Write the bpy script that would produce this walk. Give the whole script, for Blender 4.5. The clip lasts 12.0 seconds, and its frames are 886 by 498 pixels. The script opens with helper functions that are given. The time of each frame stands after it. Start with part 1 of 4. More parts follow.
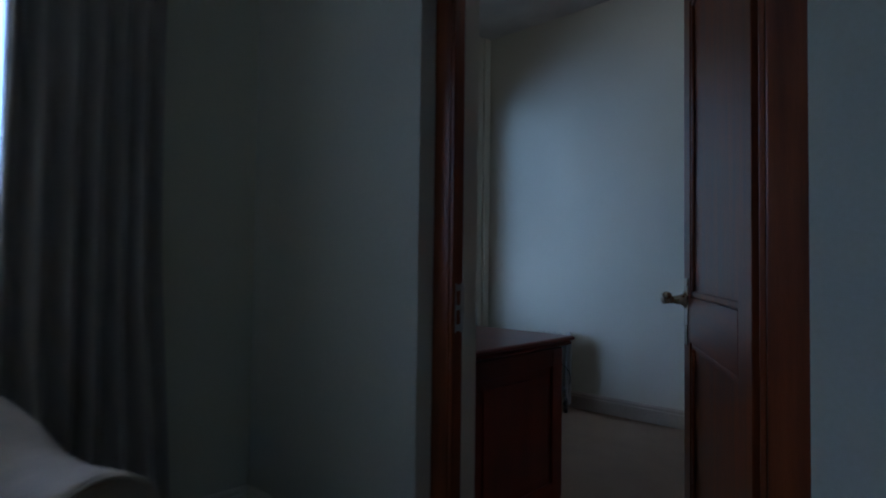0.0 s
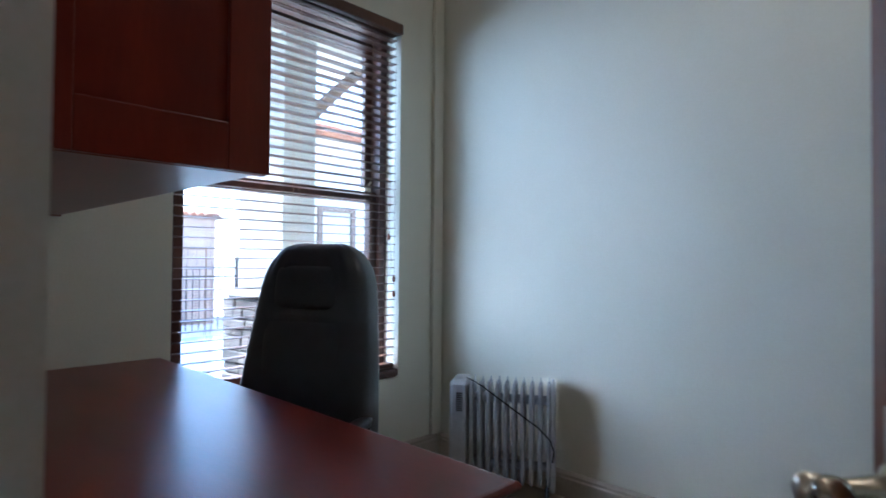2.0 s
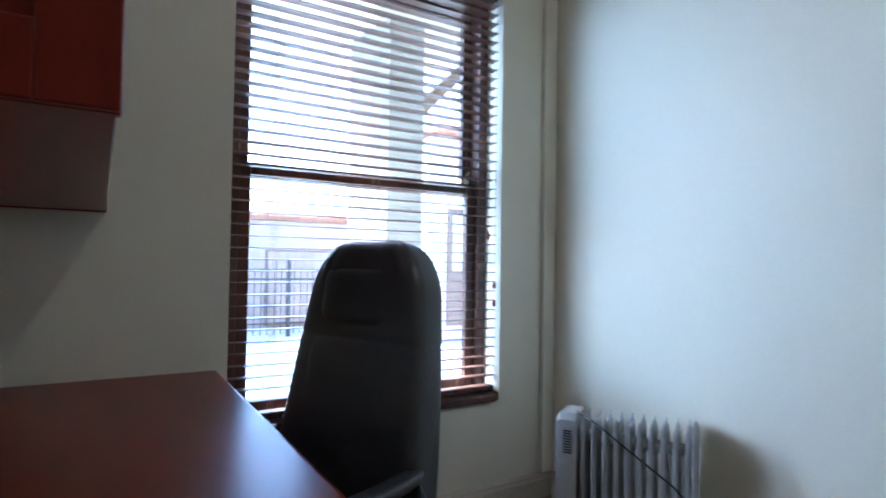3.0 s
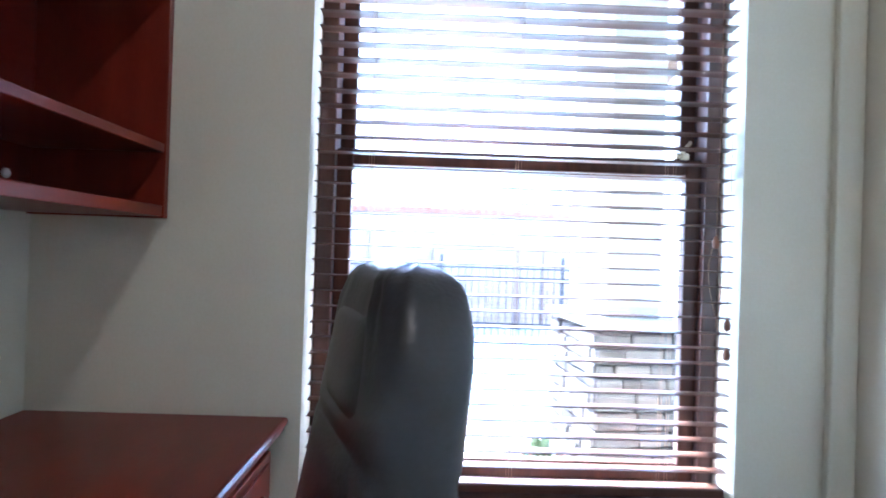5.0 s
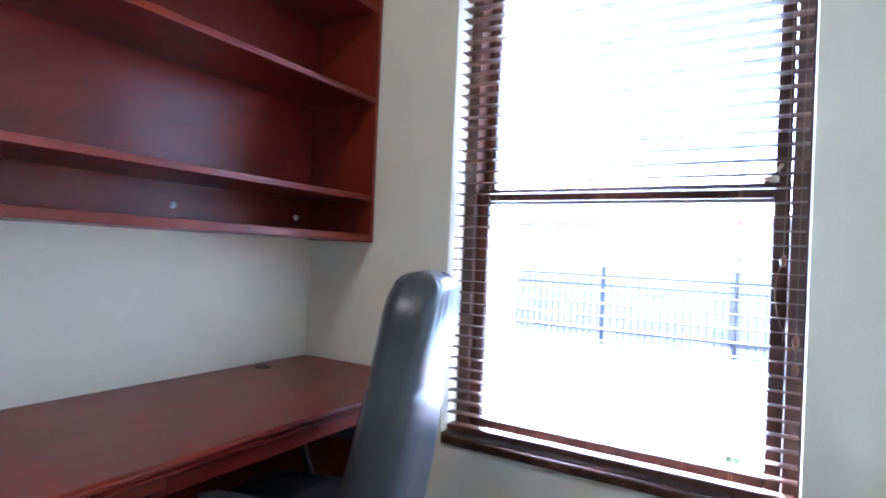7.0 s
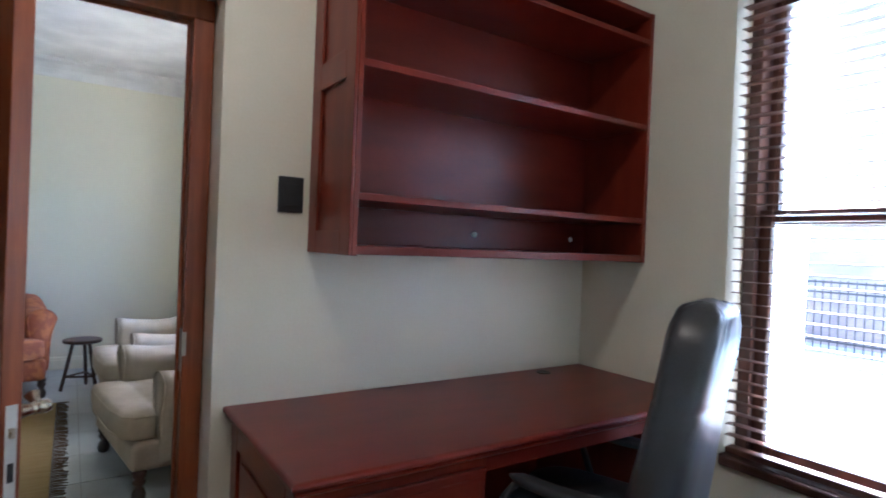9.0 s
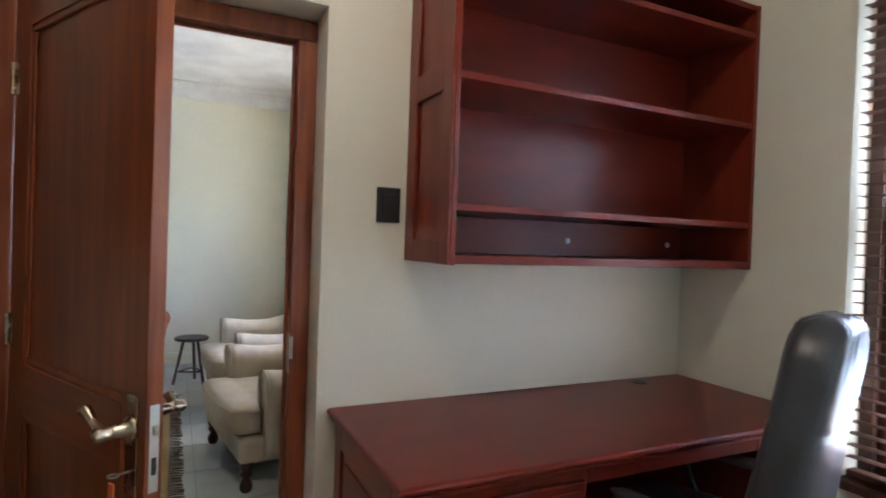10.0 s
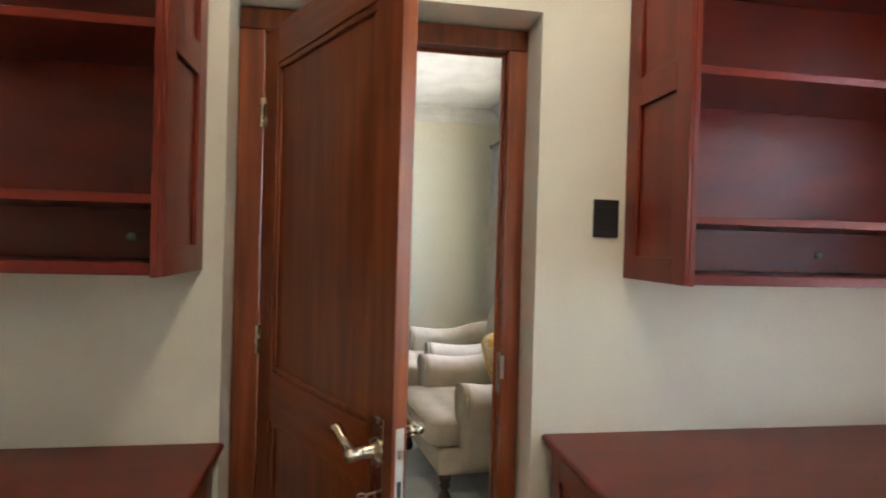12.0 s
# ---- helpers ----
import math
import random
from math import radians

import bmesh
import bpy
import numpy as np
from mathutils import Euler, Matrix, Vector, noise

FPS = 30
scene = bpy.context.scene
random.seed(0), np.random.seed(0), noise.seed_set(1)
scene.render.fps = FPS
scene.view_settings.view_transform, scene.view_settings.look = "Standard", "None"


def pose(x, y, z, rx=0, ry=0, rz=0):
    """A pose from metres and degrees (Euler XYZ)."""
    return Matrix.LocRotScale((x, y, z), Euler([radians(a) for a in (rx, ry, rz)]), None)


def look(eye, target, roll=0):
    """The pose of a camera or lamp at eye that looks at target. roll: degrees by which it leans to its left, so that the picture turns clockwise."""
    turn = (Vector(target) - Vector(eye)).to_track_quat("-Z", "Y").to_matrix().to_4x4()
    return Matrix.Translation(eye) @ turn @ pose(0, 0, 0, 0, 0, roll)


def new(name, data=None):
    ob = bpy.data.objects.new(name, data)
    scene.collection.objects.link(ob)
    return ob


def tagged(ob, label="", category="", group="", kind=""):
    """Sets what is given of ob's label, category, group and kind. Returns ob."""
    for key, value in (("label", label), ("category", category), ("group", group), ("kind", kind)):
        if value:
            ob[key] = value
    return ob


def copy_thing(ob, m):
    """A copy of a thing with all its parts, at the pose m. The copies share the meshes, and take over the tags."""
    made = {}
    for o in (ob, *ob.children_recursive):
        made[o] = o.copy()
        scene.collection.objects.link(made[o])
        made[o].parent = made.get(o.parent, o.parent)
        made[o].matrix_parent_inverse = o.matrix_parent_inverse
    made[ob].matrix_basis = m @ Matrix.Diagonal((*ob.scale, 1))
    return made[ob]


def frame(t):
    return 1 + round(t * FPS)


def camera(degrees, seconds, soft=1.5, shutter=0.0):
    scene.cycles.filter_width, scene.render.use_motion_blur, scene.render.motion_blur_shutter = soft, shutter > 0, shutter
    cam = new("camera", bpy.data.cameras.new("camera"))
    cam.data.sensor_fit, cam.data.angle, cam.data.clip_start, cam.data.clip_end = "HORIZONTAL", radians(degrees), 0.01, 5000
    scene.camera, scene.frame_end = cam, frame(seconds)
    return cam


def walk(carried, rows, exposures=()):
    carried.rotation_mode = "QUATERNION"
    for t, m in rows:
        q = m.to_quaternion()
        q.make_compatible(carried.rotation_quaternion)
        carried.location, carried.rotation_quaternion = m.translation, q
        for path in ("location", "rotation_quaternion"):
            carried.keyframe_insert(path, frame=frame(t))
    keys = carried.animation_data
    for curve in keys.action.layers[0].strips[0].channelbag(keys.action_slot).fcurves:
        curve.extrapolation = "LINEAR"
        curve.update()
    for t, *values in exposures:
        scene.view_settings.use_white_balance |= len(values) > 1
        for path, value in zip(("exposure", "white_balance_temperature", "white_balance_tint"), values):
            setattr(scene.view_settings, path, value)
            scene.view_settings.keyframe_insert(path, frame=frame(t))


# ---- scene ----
EXPOSURES = [(0, 2.1, 4450, 10), (0.6, 3.5, 5000, 10), (1, 3.6, 5000, 10), (1.5, 3.7, 4950, 10), (2, 3.85, 4900, 12), (2.5, 4.05, 4900, 12), (4.5, 4.75, 4900, 15), (6.5, 5.6, 4850, 18), (8.5, 4.8, 5050, 17), (9.5, 4.8, 5400, 16), (10.5, 5.2, 5800, 15), (12, 5.4, 6050, 14)]
cam = camera(76.7, 12.0, soft=1.8, shutter=0.4)
PATH = [
    (0, (3.047, -1.497, 1.062), (1.684, -0.035, 1.123), 0.7),
    (0.3, (2.919, -1.243, 1.101), (1.601, 0.26, 1.146), 0.9),
    (0.7, (2.777, -0.947, 1.12), (1.483, 0.578, 1.149), 0.5),
    (1, (2.682, -0.721, 1.136), (1.396, 0.811, 1.167), 0.7),
    (1.5, (2.53, -0.404, 1.141), (1.24, 1.123, 1.184), 0.7),
    (2, (2.383, -0.11, 1.161), (0.995, 1.329, 1.201), 0.5),
    (2.3, (2.338, 0.023, 1.148), (0.845, 1.354, 1.198), 0.7),
    (2.5, (2.292, 0.128, 1.15), (0.747, 1.397, 1.201), 0.7),
    (3.2, (2.08, 0.455, 1.16), (0.314, 1.393, 1.21), 1.0),
    (3.9, (1.815, 0.765, 1.168), (-0.087, 1.383, 1.235), 1.25),
    (4.5, (1.606, 0.895, 1.183), (-0.352, 1.294, 1.263), 1.5),
    (5, (1.581, 1.123, 1.237), (-0.419, 1.16, 1.248), 1.9),
    (5.5, (1.651, 1.382, 1.25), (-0.322, 1.06, 1.267), 2.2),
    (6, (1.748, 1.61, 1.263), (-0.164, 1.023, 1.282), 2.2),
    (6.5, (1.856, 1.799, 1.258), (0.029, 0.986, 1.282), 2.3),
    (8.5, (2.207, 2.033, 1.345), (0.95, 0.478, 1.321), 2.5),
    (9, (2.23, 2.03, 1.351), (1.122, 0.364, 1.337), 2.3),
    (9.5, (2.258, 2.03, 1.361), (1.282, 0.284, 1.343), 2.1),
    (10, (2.292, 2.011, 1.378), (1.425, 0.208, 1.355), 2.0),
    (10.5, (2.332, 1.942, 1.379), (1.576, 0.09, 1.358), 1.9),
    (11, (2.355, 1.891, 1.404), (1.705, 0.0, 1.376), 1.8),
    (11.5, (2.393, 1.86, 1.407), (1.89, -0.075, 1.384), 1.7),
    (12, (2.438, 1.853, 1.407), (2.118, -0.121, 1.39), 1.6),
]
walk(cam, [(t, look(eye, target, roll)) for t, eye, target, roll in PATH], EXPOSURES)

# ---- light ----
world = bpy.data.worlds.new("sky")
scene.world = world
world.use_nodes = True
wn = world.node_tree.nodes
sky = wn.new("ShaderNodeTexSky")
sky.sky_type = "NISHITA"
sky.sun_disc = False
sky.sun_elevation = radians(44)
sky.sun_rotation = radians(241)
wn["Background"].inputs[1].default_value = 0.1
world.node_tree.links.new(sky.outputs[0], wn["Background"].inputs[0])
sun = new("sun", bpy.data.lights.new("sun", "SUN"))
sun.data.energy, sun.data.angle, sun.data.color = 2.2, radians(0.6), (1.0, 0.95, 0.87)
sun.matrix_world = look((0, 0, 0), (0.63, 0.35, -0.69))


# the study's ceiling lamp, which throws the shelf units' shadows on the wall below them
bulb = new("ceiling_lamp_bulb", bpy.data.lights.new("ceiling_lamp_bulb", "POINT"))
bulb.data.energy, bulb.data.shadow_soft_size, bulb.data.color = 0.7, 0.09, (1.0, 0.82, 0.6)
bulb.location = (2.12, 1.17, 2.88)

# unseen fill lamp added for a bright court south of the window, aslant through its opening
court = new("court_daylight", bpy.data.lights.new("court_daylight", "AREA"))
court.data.shape, court.data.size, court.data.size_y = "RECTANGLE", 1.1, 2.0
court.data.energy, court.data.color, court.data.spread = 2.8, (0.72, 0.89, 1.0), radians(120)
court.matrix_world = look((-0.95, 0.1, 1.5), (1.35, 2.2, 1.4))


# ---- materials ----
def material(name, base, rough=0.5, metal=0.0, dark=None, scale=6.0, stretch=(1, 1, 1), bump=0.05, fine=90.0, coat=0.0, vary=0.0, contrast=(0.35, 0.65), overlay=0.15, gloss=1.0, spec=0.5):
    """A surface with colour variation at two scales and fine relief."""
    m = bpy.data.materials.new(name)
    m.use_nodes = True
    n, k = m.node_tree.nodes, m.node_tree.links
    b = n["Principled BSDF"]
    tc = n.new("ShaderNodeTexCoord")
    mp = n.new("ShaderNodeMapping")
    mp.inputs["Scale"].default_value = stretch
    k.new(tc.outputs["Object"], mp.inputs["Vector"])
    n1 = n.new("ShaderNodeTexNoise")
    n1.inputs["Scale"].default_value, n1.inputs["Detail"].default_value = scale, 5
    k.new(mp.outputs[0], n1.inputs["Vector"])
    n2 = n.new("ShaderNodeTexNoise")
    n2.inputs["Scale"].default_value, n2.inputs["Detail"].default_value = fine, 3
    k.new(mp.outputs[0], n2.inputs["Vector"])
    ramp = n.new("ShaderNodeMapRange")
    ramp.inputs["From Min"].default_value, ramp.inputs["From Max"].default_value = contrast
    k.new(n1.outputs["Fac"], ramp.inputs["Value"])
    mix = n.new("ShaderNodeMix")
    mix.data_type = "RGBA"
    d = dark or tuple(c * 0.82 for c in base)
    mix.inputs["A"].default_value, mix.inputs["B"].default_value = (*d, 1), (*base, 1)
    k.new(ramp.outputs[0], mix.inputs["Factor"])
    mix2 = n.new("ShaderNodeMix")
    mix2.data_type, mix2.blend_type = "RGBA", "OVERLAY"
    mix2.inputs["Factor"].default_value = overlay
    k.new(mix.outputs["Result"], mix2.inputs["A"])
    k.new(n2.outputs["Fac"], mix2.inputs["B"])
    out = mix2.outputs["Result"]
    if vary:
        info, hsv = n.new("ShaderNodeObjectInfo"), n.new("ShaderNodeHueSaturation")
        vr = n.new("ShaderNodeMapRange")
        vr.inputs["To Min"].default_value, vr.inputs["To Max"].default_value = 1 - vary, 1 + vary
        k.new(info.outputs["Random"], vr.inputs["Value"])
        k.new(vr.outputs[0], hsv.inputs["Value"])
        k.new(out, hsv.inputs["Color"])
        out = hsv.outputs[0]
    k.new(out, b.inputs["Base Color"])
    rr = n.new("ShaderNodeMapRange")
    rr.inputs["To Min"].default_value, rr.inputs["To Max"].default_value = max(0.02, rough - 0.06 * gloss), min(1, rough + 0.08 * gloss)
    k.new(n1.outputs["Fac"], rr.inputs["Value"])
    k.new(rr.outputs[0], b.inputs["Roughness"])
    b.inputs["Metallic"].default_value = metal
    b.inputs["Coat Weight"].default_value = coat
    b.inputs["Specular IOR Level"].default_value = spec
    b.inputs["Coat Roughness"].default_value = 0.25
    bp = n.new("ShaderNodeBump")
    bp.inputs["Strength"].default_value, bp.inputs["Distance"].default_value = bump, 0.004
    k.new(n2.outputs["Fac"], bp.inputs["Height"])
    k.new(bp.outputs[0], b.inputs["Normal"])
    return m


M_WALL = material("cream_plaster", (0.76, 0.74, 0.63), 0.7, dark=(0.735, 0.715, 0.6), scale=1.3, bump=0.06, fine=110)
M_WARM = material("warm_cream_plaster", (0.75, 0.715, 0.56), 0.7, dark=(0.725, 0.69, 0.53), scale=1.3, bump=0.06, fine=110)
M_CEIL = material("ceiling_paint", (0.82, 0.81, 0.77), 0.8, scale=3, bump=0.1)
M_WHITE = material("white_gloss_paint", (0.8, 0.79, 0.74), 0.4, scale=4, bump=0.05)
M_CARPET = material("beige_carpet", (0.32, 0.235, 0.16), 0.95, dark=(0.285, 0.21, 0.145), scale=5, bump=0.9, fine=400)
M_TILE = material("pale_floor_tile", (0.5, 0.52, 0.5), 0.35, scale=3, bump=0.03)
M_CHERRY = material("cherry_wood", (0.17, 0.017, 0.0075), 0.31, dark=(0.125, 0.012, 0.0055), scale=2.0, stretch=(1.4, 4.5, 4.5), bump=0.03, fine=30, gloss=0.0, spec=0.4)
M_CHERRYV = material("cherry_wood_upright", (0.195, 0.026, 0.0105), 0.3, dark=(0.145, 0.0175, 0.0075), scale=2.0, stretch=(5, 5, 1.0), bump=0.03, fine=30, gloss=0.0, spec=0.4)
M_DOOR = material("meranti_door", (0.3, 0.078, 0.021), 0.32, dark=(0.165, 0.039, 0.012), scale=2.4, stretch=(11, 11, 0.8), bump=0.08, fine=32, coat=0.2)
M_DOORH = material("meranti_rail", (0.3, 0.078, 0.021), 0.32, dark=(0.165, 0.039, 0.012), scale=2.4, stretch=(0.9, 11, 11), bump=0.08, fine=32, coat=0.2)
M_SASH = material("dark_window_wood", (0.085, 0.034, 0.02), 0.4, dark=(0.045, 0.018, 0.012), scale=3, stretch=(8, 8, 1), bump=0.06, fine=30)
M_SLAT = material("blind_wood", (0.115, 0.052, 0.033), 0.36, dark=(0.075, 0.032, 0.02), scale=3, stretch=(8, 1, 8), bump=0.03, fine=40, vary=0.12)
M_CORD = material("brown_cord", (0.3, 0.19, 0.12), 0.8, bump=0.2)
M_ACORN = material("turned_acorn", (0.25, 0.1, 0.05), 0.4)
M_LEATHER = material("black_leather", (0.05, 0.057, 0.07), 0.3, dark=(0.042, 0.045, 0.052), scale=7, bump=0.2, fine=130, gloss=0.3)
M_PLASTIC = material("black_plastic", (0.02, 0.02, 0.022), 0.42, bump=0.05)
M_HEAT = material("heater_enamel", (0.44, 0.46, 0.48), 0.4, scale=5, bump=0.04)
M_HEATP = material("heater_plastic", (0.5, 0.51, 0.52), 0.5, bump=0.03)
M_BRONZE = material("antique_nickel", (0.66, 0.58, 0.46), 0.26, metal=1.0, dark=(0.36, 0.3, 0.22), scale=14, bump=0.05)
M_STEEL = material("brushed_steel", (0.66, 0.66, 0.64), 0.32, metal=1.0, scale=20, bump=0.05)
M_PLATE = material("lock_plate_paint", (0.62, 0.61, 0.57), 0.45, bump=0.05)
M_KEYTAG = material("orange_key_tag", (0.85, 0.2, 0.05), 0.5)
M_PLUG = material("white_plug", (0.92, 0.91, 0.88), 0.3)
M_LINEN = material("cream_upholstery", (0.5, 0.42, 0.31), 0.9, dark=(0.43, 0.36, 0.265), scale=9, bump=0.5, fine=260)
M_ORANGE = material("orange_upholstery", (0.5, 0.17, 0.06), 0.85, dark=(0.36, 0.11, 0.05), scale=16, bump=0.5, fine=200, contrast=(0.45, 0.55))
M_CUSHION = material("ochre_pattern_fabric", (0.72, 0.42, 0.08), 0.85, dark=(0.75, 0.6, 0.36), scale=26, bump=0.4, contrast=(0.48, 0.52))
M_RUG = material("mustard_wool", (0.5, 0.35, 0.14), 0.95, dark=(0.42, 0.28, 0.1), scale=5, stretch=(1, 14, 1), bump=0.8, fine=220)
M_FRINGE = material("brown_fringe", (0.16, 0.11, 0.07), 0.95, bump=0.5)
M_DARKWOOD = material("dark_turned_wood", (0.06, 0.028, 0.018), 0.4, scale=4, stretch=(6, 6, 1), bump=0.05)
M_CURTAIN = material("taupe_curtain", (0.522, 0.478, 0.42), 0.9, dark=(0.475, 0.435, 0.38), scale=5, bump=0.5, fine=240)
M_PILLAR = material("grey_render", (0.27, 0.265, 0.25), 0.9, scale=3, bump=0.5)
M_STUCCO = material("exterior_stucco", (0.7, 0.67, 0.6), 0.9, scale=3, bump=0.5)
M_STONE = material("cladding_stone", (0.085, 0.072, 0.063), 0.85, dark=(0.045, 0.04, 0.036), scale=9, bump=0.9, fine=40, vary=0.35)
M_PAVE = material("pale_paving", (0.56, 0.53, 0.47), 0.85, dark=(0.48, 0.45, 0.39), scale=1.4, bump=0.4)
M_ROOF = material("clay_tile", (0.36, 0.16, 0.09), 0.85, dark=(0.24, 0.1, 0.06), scale=6, bump=0.4, vary=0.2)
M_BROWNWALL = material("tan_render", (0.37, 0.29, 0.25), 0.9, scale=3, bump=0.4)
M_TIMBER = material("veranda_timber", (0.19, 0.125, 0.09), 0.6, scale=4, stretch=(5, 5, 5), bump=0.2)
M_TERRA = material("terracotta", (0.4, 0.17, 0.09), 0.85, scale=8, bump=0.3)
M_LEAF = material("leaf_green", (0.06, 0.1, 0.035), 0.6, scale=20, bump=0.1)
M_IRON = material("black_iron", (0.03, 0.03, 0.032), 0.5, bump=0.1)
M_WATER = material("pool_water", (0.4, 0.54, 0.56), 0.08, dark=(0.34, 0.48, 0.52), scale=1.5, bump=0.25, fine=6)
M_GLASS = bpy.data.materials.new("window_glass")
M_GLASS.use_nodes = True
g = M_GLASS.node_tree.nodes["Principled BSDF"]
g.inputs["Base Color"].default_value = (0.97, 0.99, 0.98, 1)
g.inputs["Roughness"].default_value, g.inputs["Transmission Weight"].default_value, g.inputs["IOR"].default_value = 0.0, 1.0, 1.45


# ---- mesh helpers ----
def box(bm, lo, hi, bevel=0.0, seg=2):
    """A box between two corners, with rounded edges."""
    lo, hi = Vector(lo), Vector(hi)
    made = bmesh.ops.create_cube(bm, size=1, matrix=Matrix.Translation((lo + hi) / 2) @ Matrix.Diagonal((*(hi - lo), 1)))
    if bevel:
        edges = list({e for v in made["verts"] for e in v.link_edges})
        bmesh.ops.bevel(bm, geom=edges, offset=min(bevel, min(hi - lo) * 0.48), segments=seg, affect="EDGES", profile=0.5)
    return bm


def boxed(lo, hi, bevel=0.0, seg=2):
    return box(bmesh.new(), lo, hi, bevel, seg)


def ring(c, u, v, p=2.0, n=20):
    """A superellipse about c with half axes u and v."""
    c, u, v, pts = Vector(c), Vector(u), Vector(v), []
    for i in range(n):
        a = 2 * math.pi * i / n
        x, y = math.cos(a), math.sin(a)
        pts.append(c + u * math.copysign(abs(x) ** (2 / p), x) + v * math.copysign(abs(y) ** (2 / p), y))
    return pts


def loft(bm, rings, caps=True):
    rows = [[bm.verts.new(q) for q in r] for r in rings]
    n = len(rows[0])
    for a, b in zip(rows, rows[1:]):
        for i in range(n):
            bm.faces.new((a[i], a[(i + 1) % n], b[(i + 1) % n], b[i]))
    if caps:
        bm.faces.new(rows[0][::-1])
        bm.faces.new(rows[-1])
    return bm


def turned(bm, c, profile, axis="z", n=16):
    """A turned body: profile rows of (along, radius)."""
    c = Vector(c)
    ax, u, v = {"z": ((0, 0, 1), (1, 0, 0), (0, 1, 0)), "x": ((1, 0, 0), (0, 1, 0), (0, 0, 1)), "y": ((0, 1, 0), (0, 0, 1), (1, 0, 0))}[axis]
    return loft(bm, [ring(c + Vector(ax) * h, Vector(u) * r, Vector(v) * r, n=n) for h, r in profile])


def tube(bm, pts, r, n=8):
    """A round rod along a line of points."""
    pts = [Vector(q) for q in pts]
    rings = []
    for i, q in enumerate(pts):
        d = (pts[min(i + 1, len(pts) - 1)] - pts[max(i - 1, 0)]).normalized()
        u = d.cross(Vector((0, 0, 1)) if abs(d.z) < 0.9 else Vector((1, 0, 0))).normalized()
        w = d.cross(u)
        rings.append(ring(q, u * r, w * r, n=n))
    return loft(bm, rings)


def bar(bm, a, b, w, h, bevel=0.0):
    """A square bar from a to b, w wide and h high."""
    a, b = Vector(a), Vector(b)
    d = (b - a)
    q = d.to_track_quat("X", "Z").to_matrix().to_4x4()
    made = bmesh.ops.create_cube(bm, size=1, matrix=Matrix.Translation((a + b) / 2) @ q @ Matrix.Diagonal((d.length, w, h, 1)))
    if bevel:
        bmesh.ops.bevel(bm, geom=list({e for v in made["verts"] for e in v.link_edges}), offset=bevel, segments=2, affect="EDGES")
    return bm


def part(name, bm, mat, parent=None, label="", smooth=False):
    bmesh.ops.recalc_face_normals(bm, faces=bm.faces)
    me = bpy.data.meshes.new(name)
    bm.to_mesh(me)
    bm.free()
    me.materials.append(mat)
    if smooth:
        for f in me.polygons:
            f.use_smooth = True
    ob = new(name, me)
    ob.parent = parent
    if label:
        ob["label"] = label
    return ob


def again(ob, m, parent=None):
    """One more object on the same mesh."""
    o = ob.copy()
    scene.collection.objects.link(o)
    o.parent = parent or ob.parent
    o.matrix_basis = m
    return o


def thing(name, label, category, m=None, group="", kind=""):
    e = new(name)
    e.empty_display_size = 0.1
    if m:
        e.matrix_basis = m
    return tagged(e, label, category, group, kind)


def setting(name, bm, mat, label, category):
    return tagged(part(name, bm, mat, None), label, category, kind="structure")


# ---- structure: the study and the sitting room ----
RX, RY, RZ = 4.44, 2.335, 3.05          # study: x 0..RX, y 0..RY
WY = -0.285                             # sitting room's face of the shared wall
OX, OY, OZ = 0.80, -4.50, 2.96          # sitting room: x OX.., y OY..WY
DX0, DX1, DZ = 1.812, 2.838, 2.213      # door opening in the shared wall
EX = 6.2
YA, YB, ZA, ZB = 0.768, 2.003, 0.508, 2.478  # window opening of the study

bm = bmesh.new()
box(bm, (-0.28, WY, 0), (DX0, 0, 3.15))
box(bm, (DX1, WY, 0), (EX, 0, 3.15))
box(bm, (DX0, WY, DZ), (DX1, 0, 3.15))
setting("wall_south", bm, M_WALL, "cream painted plaster wall with a doorway", "wall")
bm = bmesh.new()
box(bm, (-0.28, 0, 0), (0, YA, 3.15))
box(bm, (-0.28, YB, 0), (0, RY, 3.15))
box(bm, (-0.28, YA, 0), (0, YB, ZA))
box(bm, (-0.28, YA, ZB), (0, YB, 3.15))
setting("wall_west", bm, M_WALL, "cream painted plaster wall with a tall window opening", "wall")
setting("wall_north", boxed((-0.28, RY, 0), (EX, RY + 0.25, 3.15)), M_WALL, "plain cream painted plaster wall", "wall")
setting("wall_east", boxed((RX, 0, 0), (RX + 0.2, RY, 3.15)), M_WALL, "plain cream painted plaster wall", "wall")
setting("ceiling", boxed((0, 0, RZ), (RX, RY, RZ + 0.1)), M_CEIL, "white painted study ceiling", "ceiling")
setting("floor", boxed((0, WY + 0.13, -0.1), (RX, RY, 0)), M_CARPET, "beige short pile carpet floor", "floor")

# sitting room
SWA, SWB, SZA, SZB = -3.72, -1.08, 0.95, 2.2
bm = bmesh.new()
box(bm, (OX - 0.28, OY, 0), (OX, SWA, 3.15))
box(bm, (OX - 0.28, SWB, 0), (OX, WY, 3.15))
box(bm, (OX - 0.28, SWA, 0), (OX, SWB, SZA))
box(bm, (OX - 0.28, SWA, SZB), (OX, SWB, 3.15))
setting("wall_sitting_room_west", bm, M_WARM, "cream wall with a wide window behind curtains", "wall")
setting("wall_sitting_room_south", boxed((OX - 0.28, OY - 0.25, 0), (EX + 0.2, OY, 3.15)), M_WARM, "plain cream sitting room wall", "wall")
setting("wall_sitting_room_east", boxed((EX, OY, 0), (EX + 0.2, 0, 3.15)), M_WARM, "plain cream sitting room wall", "wall")
